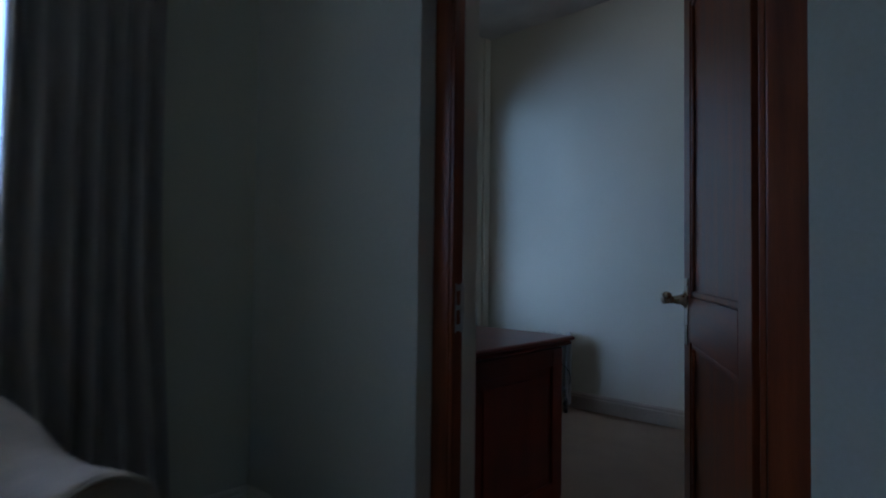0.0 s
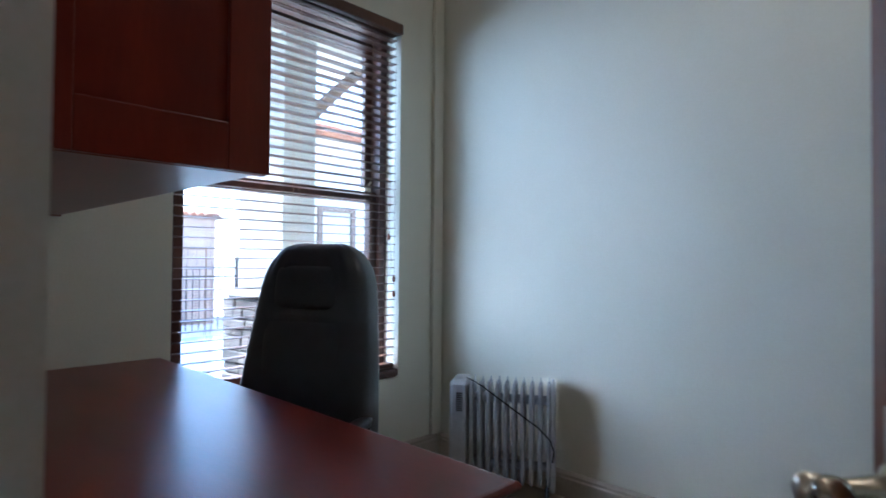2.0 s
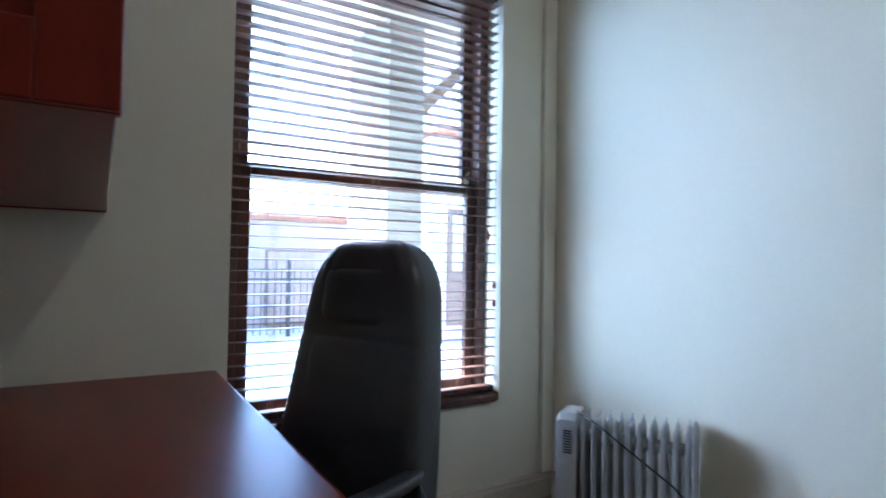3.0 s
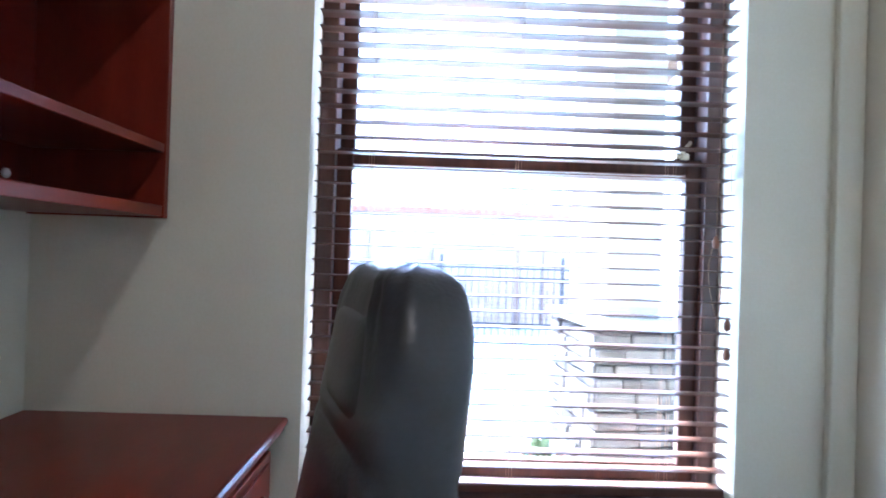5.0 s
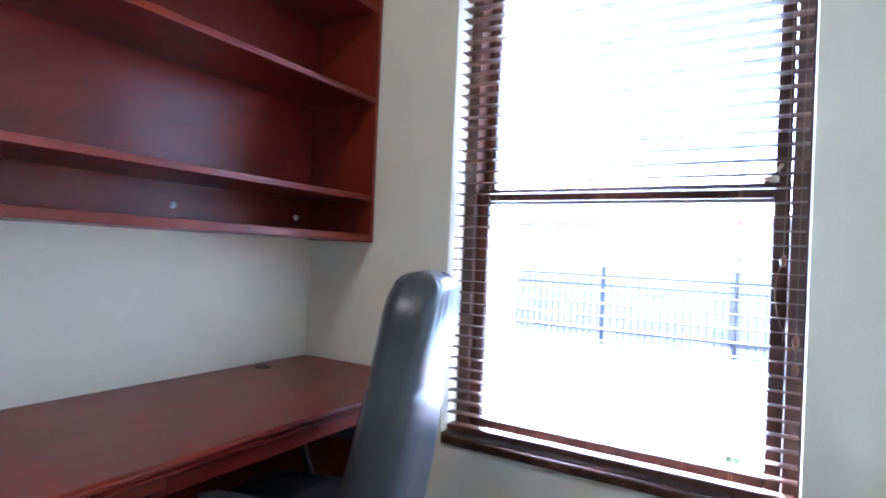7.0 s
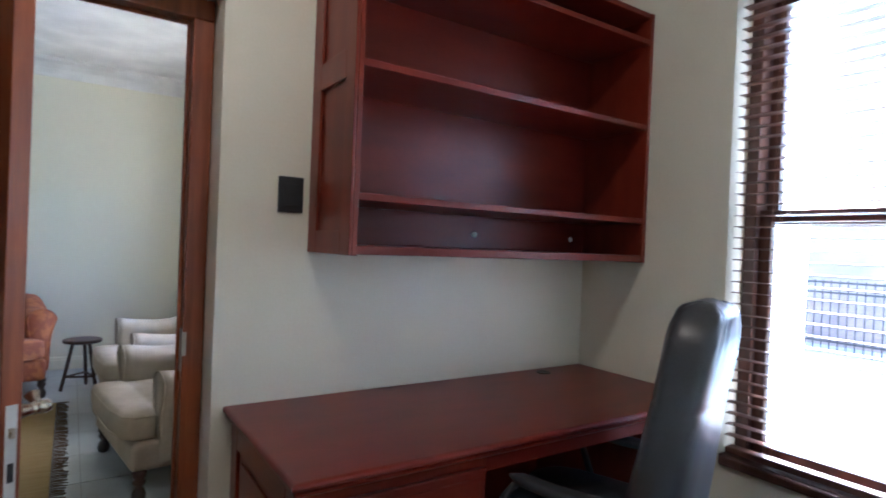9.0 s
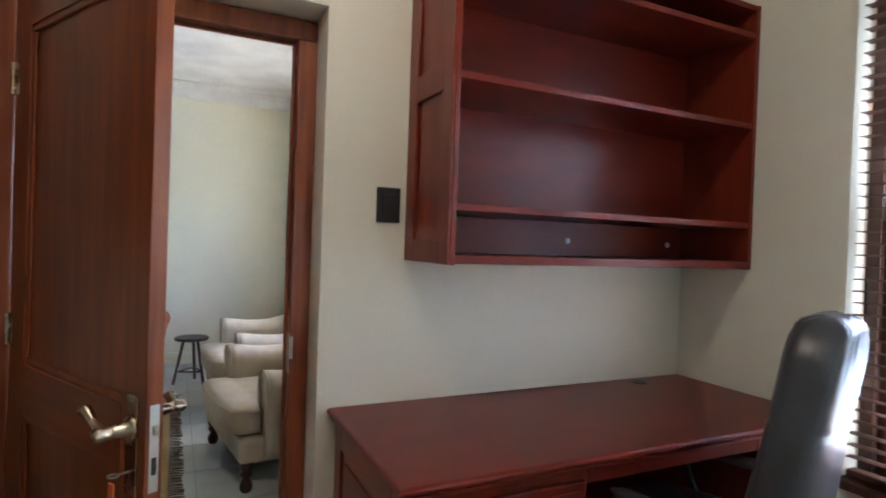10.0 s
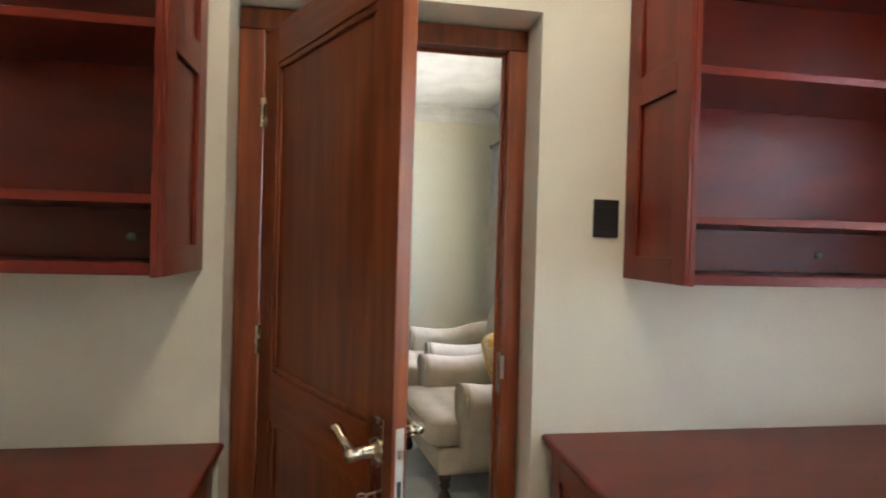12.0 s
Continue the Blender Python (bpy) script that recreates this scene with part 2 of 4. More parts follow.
setting("ceiling_sitting_room", boxed((OX, OY, OZ), (EX, WY, OZ + 0.1)), M_CEIL, "white sitting room ceiling", "ceiling")


def cornice(name, a, b, inward):
    """A coved cornice under the ceiling from a to b."""
    a, b, w = Vector(a), Vector(b), Vector(inward)
    prof = [(0, -0.16), (0.014, -0.16), (0.02, -0.13), (0.04, -0.085), (0.078, -0.045), (0.115, -0.022), (0.12, 0), (0, 0)]
    bm = bmesh.new()
    loft(bm, [[q + w * x + Vector((0, 0, z)) for x, z in prof] for q in (a, b)])
    return setting(name, bm, M_WHITE, "white coved plaster cornice", "cornice")


cornice("trim_cornice_south", (OX, OY, OZ - 0.001), (EX, OY, OZ - 0.001), (0, 1, 0))
cornice("trim_cornice_west", (OX, OY + 0.105, OZ - 0.002), (OX, WY - 0.105, OZ - 0.002), (1, 0, 0))
cornice("trim_cornice_north", (OX, WY, OZ - 0.001), (EX, WY, OZ - 0.001), (0, -1, 0))


def baseboard(name, a, b, inward, mat=M_WALL, h=0.125, label="painted skirting board with a moulded top"):
    a, b, w = Vector(a), Vector(b), Vector(inward)
    prof = [(0.001, 0.001), (0.018, 0.001), (0.018, h - 0.035), (0.013, h - 0.028), (0.013, h - 0.015), (0.006, h - 0.004), (0.001, h)]
    bm = bmesh.new()
    loft(bm, [[q + w * x + Vector((0, 0, z)) for x, z in prof] for q in (a, b)])
    return setting(name, bm, mat, label, "skirting")


M_SKIRT = material("beige_skirting_paint", (0.55, 0.48, 0.4), 0.55, scale=4, bump=0.05)
baseboard("baseboard_north", (0.02, RY, 0), (RX, RY, 0), (0, -1, 0), M_SKIRT)
baseboard("baseboard_west", (0, 0.72, 0), (0, RY - 0.02, 0), (1, 0, 0), M_SKIRT)
baseboard("baseboard_sitting_room_south", (OX + 0.02, OY, 0), (EX, OY, 0), (0, 1, 0), M_WARM)
baseboard("baseboard_sitting_room_west", (OX, OY + 0.02, 0), (OX, WY, 0), (1, 0, 0), M_WARM)
baseboard("baseboard_sitting_room_north", (OX + 0.02, WY, 0), (DX0, WY, 0), (0, -1, 0), M_WARM)
bm = bmesh.new()
box(bm, (0.001, RY - 0.082, 0.126), (0.028, RY - 0.004, RZ - 0.001), 0.006)
setting("trim_corner_trunking", bm, M_WALL, "cream painted upright cable trunking in the corner", "trunking")

# ---- study window with two sliding sashes ----
win = tagged(new("window_1"), "tall dark wooden sliding sash window", "window", kind="structure")
win.location = (0, 0, 0)
bm = bmesh.new()
box(bm, (-0.26, YA + 0.001, ZA + 0.04), (-0.12, YA + 0.05, ZB - 0.001), 0.004)
box(bm, (-0.26, YB - 0.05, ZA + 0.04), (-0.12, YB - 0.001, ZB - 0.001), 0.004)
box(bm, (-0.26, YA + 0.05, ZB - 0.05), (-0.12, YB - 0.05, ZB - 0.001), 0.004)
part("window_frame", bm, M_SASH, win)


def sash(x0, x1, z0, z1):
    bm = bmesh.new()
    a, b, s = YA + 0.052, YB - 0.052, 0.048
    box(bm, (x0, a, z0), (x1, a + s, z1), 0.005)
    box(bm, (x0, b - s, z0), (x1, b, z1), 0.005)
    box(bm, (x0 + 0.001, a + s, z1 - 0.05), (x1 - 0.001, b - s, z1), 0.005)
    box(bm, (x0 + 0.001, a + s, z0), (x1 - 0.001, b - s, z0 + 0.055), 0.005)
    sh = part("sash", bm, M_SASH, win)
    c = (x0 + x1) / 2
    pane = part("pane", boxed((c - 0.002, a + s - 0.003, z0 + 0.05), (c + 0.002, b - s + 0.003, z1 - 0.045)), M_GLASS, sh, "clear glass pane")
    pane.visible_shadow = False
    return sh


sash(-0.235, -0.195, 1.49, ZB - 0.052)
low = sash(-0.185, -0.145, ZA + 0.042, 1.548)
bm = bmesh.new()
box(bm, (-0.19, 1.87, 1.549), (-0.15, 1.915, 1.571), 0.004)
bar(bm, (-0.17, 1.895, 1.566), (-0.165, 1.925, 1.611), 0.012, 0.012, 0.003)
part("sash_latch", bm, M_BRONZE, low, "small metal sash latch")
bm = bmesh.new()
box(bm, (-0.27, YA + 0.002, ZA + 0.001), (0.0, YB - 0.002, ZA + 0.038))
box(bm, (0.0, YA + 0.012, ZA + 0.001), (0.026, YB - 0.03, ZA + 0.038), 0.008)
part("window_sill", bm, M_SASH, win, "dark wooden window sill")

# ---- door and its frame ----
FX0, FX1, FZ = 1.885, 2.752, 2.13
bm = bmesh.new()
for x0, x1, s in ((DX0 + 0.002, FX0, 1), (FX1, DX1 - 0.002, -1)):
    box(bm, (x0, -0.222, 0), (x1, -0.155, FZ), 0.005)
box(bm, (DX0 + 0.002, -0.222, FZ), (DX1 - 0.002, -0.155, FZ + 0.075), 0.005)
box(bm, (FX0, -0.220, 0), (FX0 + 0.013, -0.205, FZ), 0.003)
box(bm, (FX1 - 0.013, -0.220, 0), (FX1, -0.205, FZ), 0.003)
box(bm, (FX0 + 0.013, -0.220, FZ - 0.013), (FX1 - 0.013, -0.205, FZ), 0.003)
dframe = setting("door_frame", bm, M_DOOR, "reddish brown wooden door frame set in the wall", "door frame")
bm = bmesh.new()
for z0, z1 in ((0.86, 0.88), (0.925, 0.94), (0.985, 1.005)):
    box(bm, (FX0 + 0.0005, -0.201, z0), (FX0 + 0.003, -0.157, z1))
for y0, y1 in ((-0.201, -0.190), (-0.169, -0.157)):
    box(bm, (FX0 + 0.0005, y0, 0.855), (FX0 + 0.0032, y1, 1.01))
box(bm, (FX0 - 0.012, -0.155, 0.915), (FX0 + 0.002, -0.151, 1.0), 0.001)
part("strike_plate", bm, material("dull_strike_plate", (0.5, 0.48, 0.44), 0.45, bump=0.05), dframe, "dull grey metal strike plate")

LEAF_W, LEAF_H, LEAF_T = 0.86, 2.1, 0.04
door = thing("door_1", "reddish brown panelled wooden door standing half open", "door", pose(FX1 - 0.003, -0.155, 0.012, 0, 0, 118.5), kind="structure")
# local x runs from the hinge to the free edge; local y 0..-LEAF_T... the face seen from the sitting room is at +y
S = 0.115


def leaf_piece(name, x0, x1, z0, z1, mat, inset=0.0):
    return part(name, boxed((x0, inset, z0), (x1, LEAF_T - inset, z1), 0.0025 if not inset else 0.0), mat, door)


leaf_piece("stile", 0, S, 0, LEAF_H, M_DOOR)
leaf_piece("stile", LEAF_W - S, LEAF_W, 0, LEAF_H, M_DOOR)
leaf_piece("rail", S, LEAF_W - S, 0, 0.2, M_DOORH)
leaf_piece("rail", S, LEAF_W - S, 0.8, 0.955, M_DOORH)
leaf_piece("rail", S, LEAF_W - S, LEAF_H - 0.125, LEAF_H, M_DOORH)
for z0, z1 in ((0.2, 0.8), (0.955, LEAF_H - 0.125)):
    bm = bmesh.new()
    box(bm, (S, 0.014, z0), (LEAF_W - S, LEAF_T - 0.014, z1))
    part("panel", bm, M_DOOR, door)
    bm = bmesh.new()
    for f, d in ((0.0, 1), (LEAF_T, -1)):
        for x0, x1, c0, c1 in ((S, LEAF_W - S, z0, z0 + 0.02), (S, LEAF_W - S, z1 - 0.02, z1), (S, S + 0.02, z0 + 0.02, z1 - 0.02), (LEAF_W - S - 0.02, LEAF_W - S, z0 + 0.02, z1 - 0.02)):
            ya, yb = sorted((f + d * 0.004, f + d * 0.0145))
            box(bm, (x0, ya, c0), (x1, yb, c1), 0.005, 2)
    part("moulding", bm, M_DOOR, door)
for z in (0.25, 1.05, 1.83):
    bm = bmesh.new()
    turned(bm, (-0.002, -0.006, z - 0.05), [(0, 0.004), (0.001, 0.0065), (0.099, 0.0065), (0.1, 0.004)], n=10)
    box(bm, (0.0, -0.0015, z - 0.05), (0.03, -0.0003, z + 0.05))
    part("hinge", bm, M_BRONZE, door, "aged metal hinge")
HX, HZ = LEAF_W - 0.058, 0.915
for side in (-1, 1):
    hz = HZ if side < 0 else HZ + 0.027
    y = 0 if side < 0 else LEAF_T
    ya, yb = sorted((y, y + side * 0.004))
    hd = part("handle", box(bmesh.new(), (HX - 0.026, ya, hz - 0.155), (HX + 0.026, yb, hz + 0.075), 0.0015), M_BRONZE, door, "antique nickel lever handle on a back plate")
    bm = bmesh.new()
    turned(bm, (HX, y + side * 0.003, hz), [(side * h, r) for h, r in ((0, 0.03), (0.004, 0.031), (0.008, 0.027), (0.012, 0.021), (0.022, 0.017), (0.04, 0.0135), (0.044, 0.0125), (0.046, 0.0145), (0.05, 0.0145), (0.052, 0.0125), (0.06, 0.0155), (0.072, 0.0165), (0.08, 0.013), (0.083, 0.005))], "y", 18)
    c = Vector((HX, y + side * 0.066, hz))
    rise, reach = (0.048, 0.088) if side < 0 else (0.02, 0.068)
    rows = []
    for k in range(13):
        s = k / 12
        w = 0.0155 - 0.004 * math.sin(s * math.pi) + 0.005 * max(0, s - 0.6)
        end = 1.0 if k < 12 else 0.6
        rows.append(ring(c + Vector((-reach * s + 0.008 * s * s, side * 0.008 * s * s, rise * s ** 1.25)), (0, w * end, 0), (0.75 * w * end, 0, 0.75 * w * end), n=16))
    loft(bm, rows)
    part("lever", bm, M_BRONZE, hd, smooth=True)
bm = bmesh.new()
box(bm, (LEAF_W + 0.0002, 0.009, HZ - 0.14), (LEAF_W + 0.0025, LEAF_T - 0.009, HZ + 0.06), 0.0008)
lp = part("lock_plate", bm, M_PLATE, door, "pale metal mortice lock face plate")
bm = bmesh.new()
box(bm, (LEAF_W + 0.002, 0.014, HZ - 0.008), (LEAF_W + 0.01, LEAF_T - 0.014, HZ + 0.014), 0.002)
part("latch_bolt", bm, M_BRONZE, lp)
bm = bmesh.new()
box(bm, (LEAF_W + 0.0022, 0.014, HZ - 0.1), (LEAF_W + 0.0032, LEAF_T - 0.014, HZ - 0.06), 0.0003)
part("bolt_slot", bm, M_PLASTIC, lp)
bm = bmesh.new()
tube(bm, [(HX, -0.004, HZ - 0.1), (HX, -0.03, HZ - 0.1)], 0.0028)
bow = [(HX + 0.012 * math.cos(a), -0.04 + 0.011 * math.sin(a), HZ - 0.1) for a in [i * math.pi / 6 for i in range(13)]]
tube(bm, bow, 0.0022, 6)
key = tagged(part("key", bm, M_STEEL, None), "steel key in the door lock with an orange tag", "key")
key.matrix_basis = door.matrix_basis.copy()
bm = bmesh.new()
box(bm, (HX - 0.012, -0.046, HZ - 0.165), (HX + 0.012, -0.04, HZ - 0.115), 0.0025)
part("key_tag", bm, M_KEYTAG, key, "orange plastic key tag")

# ---- wooden venetian blind ----
BX = -0.047
blind = thing("venetian_blind", "dark brown wooden venetian blind, lowered, slats open", "blind", pose(0, 0, ZA + 0.04))
Z0 = ZA + 0.04
bm = bmesh.new()
box(bm, (0.008, YA + 0.008, 2.424 - Z0), (0.05, YB - 0.027, 2.483 - Z0), 0.006)
part("valance", bm, M_SLAT, blind)
bm = bmesh.new()
box(bm, (BX - 0.03, YA + 0.02, 2.432 - Z0), (BX + 0.03, YB - 0.02, 2.47 - Z0), 0.003)
part("head_rail", bm, M_SLAT, blind)
bm = bmesh.new()
sec = [(-0.025, -0.0016), (-0.012, 0.0002), (0, 0.001), (0.012, 0.0002), (0.025, -0.0016), (0.025, 0.0012), (0.012, 0.003), (0, 0.0038), (-0.012, 0.003), (-0.025, 0.0012)]
loft(bm, [[Vector((x, y, z)) for x, z in sec] for y in (YA + 0.012, YB - 0.01)])
first = part("slat", bm, M_SLAT, blind)
PITCH = 0.0447
count = 41
for i in range(count):
    q = pose(BX + random.uniform(-0.001, 0.001), 0, 2.412 - Z0 - PITCH * i - random.uniform(0, 0.001), 0, random.uniform(-2.5, 0.5), 0)
    if i == 0:
        first.matrix_basis = q
    else:
        again(first, q)
part("bottom_rail", boxed((BX - 0.026, YA + 0.014, 0.004), (BX + 0.026, YB - 0.016, 0.03), 0.005), M_SLAT, blind)
for y in (YA + 0.17, (YA + YB) / 2 - 0.02, YB - 0.19):
    bm = bmesh.new()
    for dx in (-0.028, 0.028):
        for dy in (-0.004, 0.004):
            tube(bm, [(BX + dx, y + dy, 0.03), (BX + dx, y + dy, 2.432 - Z0)], 0.0008, 5)
    part("ladder_cord", bm, M_CORD, blind)
bm = bmesh.new()
ycd = YB - 0.068
pts = lambda dy, z0, z1, sway: [(-0.012 + 0.004 * math.sin(s * 6), ycd + dy + sway * math.sin(s * math.pi), z0 + (z1 - z0) * s) for s in [k / 16 for k in range(17)]]
tube(bm, pts(0, 0.755, 1.88, 0.004), 0.0012, 6)
tube(bm, pts(0.005, 0.53, 0.765, -0.024), 0.0012, 6)
tube(bm, pts(0.005, 0.5, 0.765, 0.012), 0.0012, 6)
part("lift_cord", bm, M_CORD, blind)
for dy, z in ((0.0, 0.742), (0.04, 0.506), (0.04, 0.421)):
    bm = bmesh.new()
    turned(bm, (-0.012, ycd + dy, z - 0.018), [(0, 0.003), (0.004, 0.0085), (0.018, 0.0105), (0.028, 0.0075), (0.036, 0.0035)], n=10)
    part("acorn_pull", bm, M_ACORN, blind, "turned wooden cord pull", smooth=True)
bm = bmesh.new()
tube(bm, [(-0.012, ycd + 0.04, 0.44), (-0.012, ycd + 0.04, 1.88)], 0.0009, 5)
part("tilt_cord", bm, M_CORD, blind)


# ---- desk ----
def framed_panel(name, parent, axis, at, face, lo, hi, s=0.06, t=0.018):
    """Frame and raised panel: a flat side seen from `face`. lo, hi: the (along, z) corners."""
    (a0, z0), (a1, z1) = lo, hi

    def b3(bm, a, b, z, w, d0, d1, bv):
        p0, p1 = at + face * d0, at + face * d1
        p0, p1 = min(p0, p1), max(p0, p1)
        if axis == "x":
            box(bm, (p0, a, z), (p1, b, w), bv)
        else:
            box(bm, (a, p0, z), (b, p1, w), bv)
    bm = bmesh.new()
    b3(bm, a0, a1, z0, z1, -0.009, -0.0045, 0)
    fr = part(name, bm, M_CHERRYV, parent)
    for pn, *q in (("stile", a0, a0 + s, z0, z1), ("stile", a1 - s, a1, z0, z1), ("rail", a0 + s, a1 - s, z0, z0 + s), ("rail", a0 + s, a1 - s, z1 - s, z1)):
        bm = bmesh.new()
        b3(bm, *q, 0, t, 0.003)
        part(pn, bm, M_CHERRYV, fr)
    bm = bmesh.new()
    b3(bm, a0 + s, a1 - s, z0 + s, z1 - s, -0.004, 0.006, 0)
    b3(bm, a0 + s + 0.035, a1 - s - 0.035, z0 + s + 0.035, z1 - s - 0.035, 0.006, 0.0125, 0.006)
    part("inset_panel", bm, M_CHERRYV, fr)
    return fr


def make_desk(L):
    """Local x runs from the end towards the door (0) to the far end (L); y from the wall."""
    D = 0.728
    d = thing("desk", "red cherry wood writing desk with moulded edge", "desk", group="desks beside the door")
    bm = bmesh.new()
    prof = [(0, 0.76), (0.007, 0.7585), (0.0115, 0.754), (0.013, 0.749), (0.0115, 0.744), (0.006, 0.741), (-0.003, 0.739), (-0.003, 0.734), (0.002, 0.731), (0.002, 0.725), (-0.006, 0.719), (-0.016, 0.716)]

    def rect(o, z):
        return [Vector((x, y, z)) for x, y in ((-o - 0.004, 0.003), (L, 0.003), (L, D - 0.006 + o), (-o - 0.004, D - 0.006 + o))]
    loft(bm, [rect(o, z) for o, z in prof])
    part("desktop", bm, M_CHERRY, d)
    gx = L - 0.326 + 0.0
    bm = bmesh.new()
    turned(bm, (gx, 0.08, 0.7602), [(0, 0.034), (0.003, 0.034), (0.0045, 0.03), (0.003, 0.026)], n=24)
    part("cable_grommet", bm, M_PLASTIC, d, "dark round cable grommet", smooth=True)
    for p0, p1 in ((0.03, 0.62), (L - 0.34, L - 0.01)):
        bm = bmesh.new()
        box(bm, (p0, 0.02, 0.06), (p1, D - 0.05, 0.714), 0.003)
        ped = part("pedestal", bm, M_CHERRYV, d)
        zz = 0.09
        for h in (0.27, 0.15, 0.15):
            bm = bmesh.new()
            box(bm, (p0 + 0.015, D - 0.0495, zz), (p1 - 0.015, D - 0.031, zz + h), 0.004)
            box(bm, (p0 + 0.04, D - 0.031, zz + 0.025), (p1 - 0.04, D - 0.026, zz + h - 0.025), 0.0045)
            dr = part("drawer_front", bm, M_CHERRY, ped)
            bm = bmesh.new()
            turned(bm, ((p0 + p1) / 2, D - 0.027, zz + h / 2), [(0, 0.006), (0.01, 0.005), (0.016, 0.012), (0.022, 0.013), (0.027, 0.007)], "y", 12)
            part("drawer_knob", bm, M_BRONZE, dr, "aged metal knob", smooth=True)
            zz += h + 0.008
        part("plinth", boxed((p0 - 0.008, 0.012, 0), (p1 + 0.0, D - 0.04, 0.06), 0.004), M_CHERRY, ped)
    framed_panel("end_panel", d, "x", 0.0295, -1, (0.025, 0.065), (D - 0.05, 0.712), 0.075)
    part("apron", boxed((0.621, D - 0.075, 0.655), (L - 0.341, D - 0.052, 0.7135), 0.003), M_CHERRY, d)
    part("modesty_panel", boxed((0.621, 0.06, 0.2), (L - 0.341, 0.078, 0.7135)), M_CHERRY, d)
    return d


desk = make_desk(1.755)
desk.scale = (-1, 1, 1)
desk.location = (1.757, 0, 0)
desk_b = make_desk(1.58)
desk_b.location = (2.838, 0, 0)


# ---- shelf unit on the wall ----
def make_shelf(plugs):
    L, D, ZB0, ZT = 1.483, 0.379, 1.305, 2.46
    s = thing("wall_shelf", "red cherry wood open shelf unit hung on the wall, empty", "shelf", group="shelf units above the desks")
    T = 0.022
    sd = part("side_panel", boxed((0.004, 0.004, ZB0), (T, D, ZT), 0.002), M_CHERRYV, s)
    f = 0.008
    for pn, y0, y1, z0, z1 in (("stile", 0.005, 0.085, ZB0 + 0.001, ZT), ("stile", D - 0.075, D - 0.001, ZB0 + 0.001, ZT), ("rail", 0.085, D - 0.075, ZB0 + 0.001, ZB0 + 0.08), ("rail", 0.085, D - 0.075, 1.89, 1.985), ("rail", 0.085, D - 0.075, ZT - 0.08, ZT)):
        part(pn, boxed((-f, y0, z0), (0.0035, y1, z1), 0.002), M_CHERRYV, sd)
    part("side_panel", boxed((L - T, 0.004, ZB0), (L, D, ZT), 0.002), M_CHERRYV, s)
    part("back_panel", boxed((T, 0.003, ZB0 + 0.03), (L - T, 0.014, ZT - 0.02)), M_CHERRY, s)
    for z, t in ((ZB0 + 0.004, 0.03), (1.486, 0.024), (1.92, 0.024), (2.315, 0.024), (ZT - 0.024, 0.024)):
        part("shelf_board", boxed((T, 0.014, z), (L - T, D - 0.004, z + t), 0.0025), M_CHERRY, s)
    for x in plugs:
        bm = bmesh.new()
        turned(bm, (x, 0.0142, 1.404), [(0, 0.013), (0.005, 0.013), (0.008, 0.01), (0.01, 0.004)], "y", 14)
        part("hole_plug", bm, M_PLUG, s, "white cable hole plug", smooth=True)
    return s


shelf = make_shelf((0.76, 1.368))
shelf.scale = (-1, 1, 1)
shelf.location = (1.485, 0, 0)
shelf_b = make_shelf((0.197, 0.805))
shelf_b.location = (2.907, 0, 0)

# ---- light switch ----
sw = thing("light_switch", "black rectangular light switch plate on the wall", "switch", pose(1.563, 0, 1.513))
part("plate", boxed((-0.047, 0.0005, -0.066), (0.047, 0.009, 0.066), 0.003), M_PLASTIC, sw)
part("rocker", boxed((-0.026, 0.009, -0.04), (0.026, 0.0125, 0.04), 0.002), M_PLASTIC, sw)

# ---- office chair ----
ch = thing("office_chair", "black leather high-back office chair pulled to the desk", "chair", pose(0.732, 0.758, 0, 0, 0, 20))


def back_y(z):
    return 0.229 + (z - 0.5) * 0.16


bm = bmesh.new()
rows = []
HT, R0 = 1.215, 0.15
levels = [0.47 + (HT - R0 - 0.47) * k / 60 for k in range(61)] + [HT - R0 + R0 * math.sin(radians(a)) for a in (10, 20, 30, 40, 50, 60, 68, 76, 83, 88)]
for z in levels:
    s = (z - 0.47) / (HT - 0.47)
    w = 0.286 + 0.012 * math.sin(s * 2.4) - 0.092 * s ** 1.3
    t = 0.084 + 0.002 * math.sin(s * 9) - 0.01 * s
    if z > HT - R0:
        e = math.sqrt(max(0.0, 1 - ((z - HT + R0) / R0) ** 2))
        w, t = w - 0.12 * (1 - e), t * max(0.1, 1 - max(0.0, (z - HT + 0.035) / 0.035) ** 2.5 * 0.6 - 0.18 * (1 - e))
    t -= 0.005 * math.exp(-((z - 0.93) / 0.01) ** 2) + 0.006 * math.exp(-((z - 1.168) / 0.006) ** 2)
    rr = ring((0, back_y(z), z), (w, 0, 0), (0, t, t * -0.16), 4.2, 64)
    for i, q in enumerate(rr):
        u = q.x / w
        fold = math.exp(-((abs(u) - 0.62) / 0.22) ** 2) * math.exp(-((z - 1.15) / 0.06) ** 2)
        gather = math.exp(-((z - HT) / 0.05) ** 2) * (0.6 + 0.4 * math.sin(u * 7 + 1))
        q.z += 0.0025 * math.sin(u * 34) * gather
        q.y += (0.005 * math.sin(u * 30 + 6 * z) - 0.003) * fold + 0.004 * math.sin(u * 34 + 1) * gather + 0.003 * noise.noise((q.x * 9, z * 5, 3))
    rows.append(rr)
loft(bm, rows)
part("backrest", bm, M_LEATHER, ch, smooth=True)
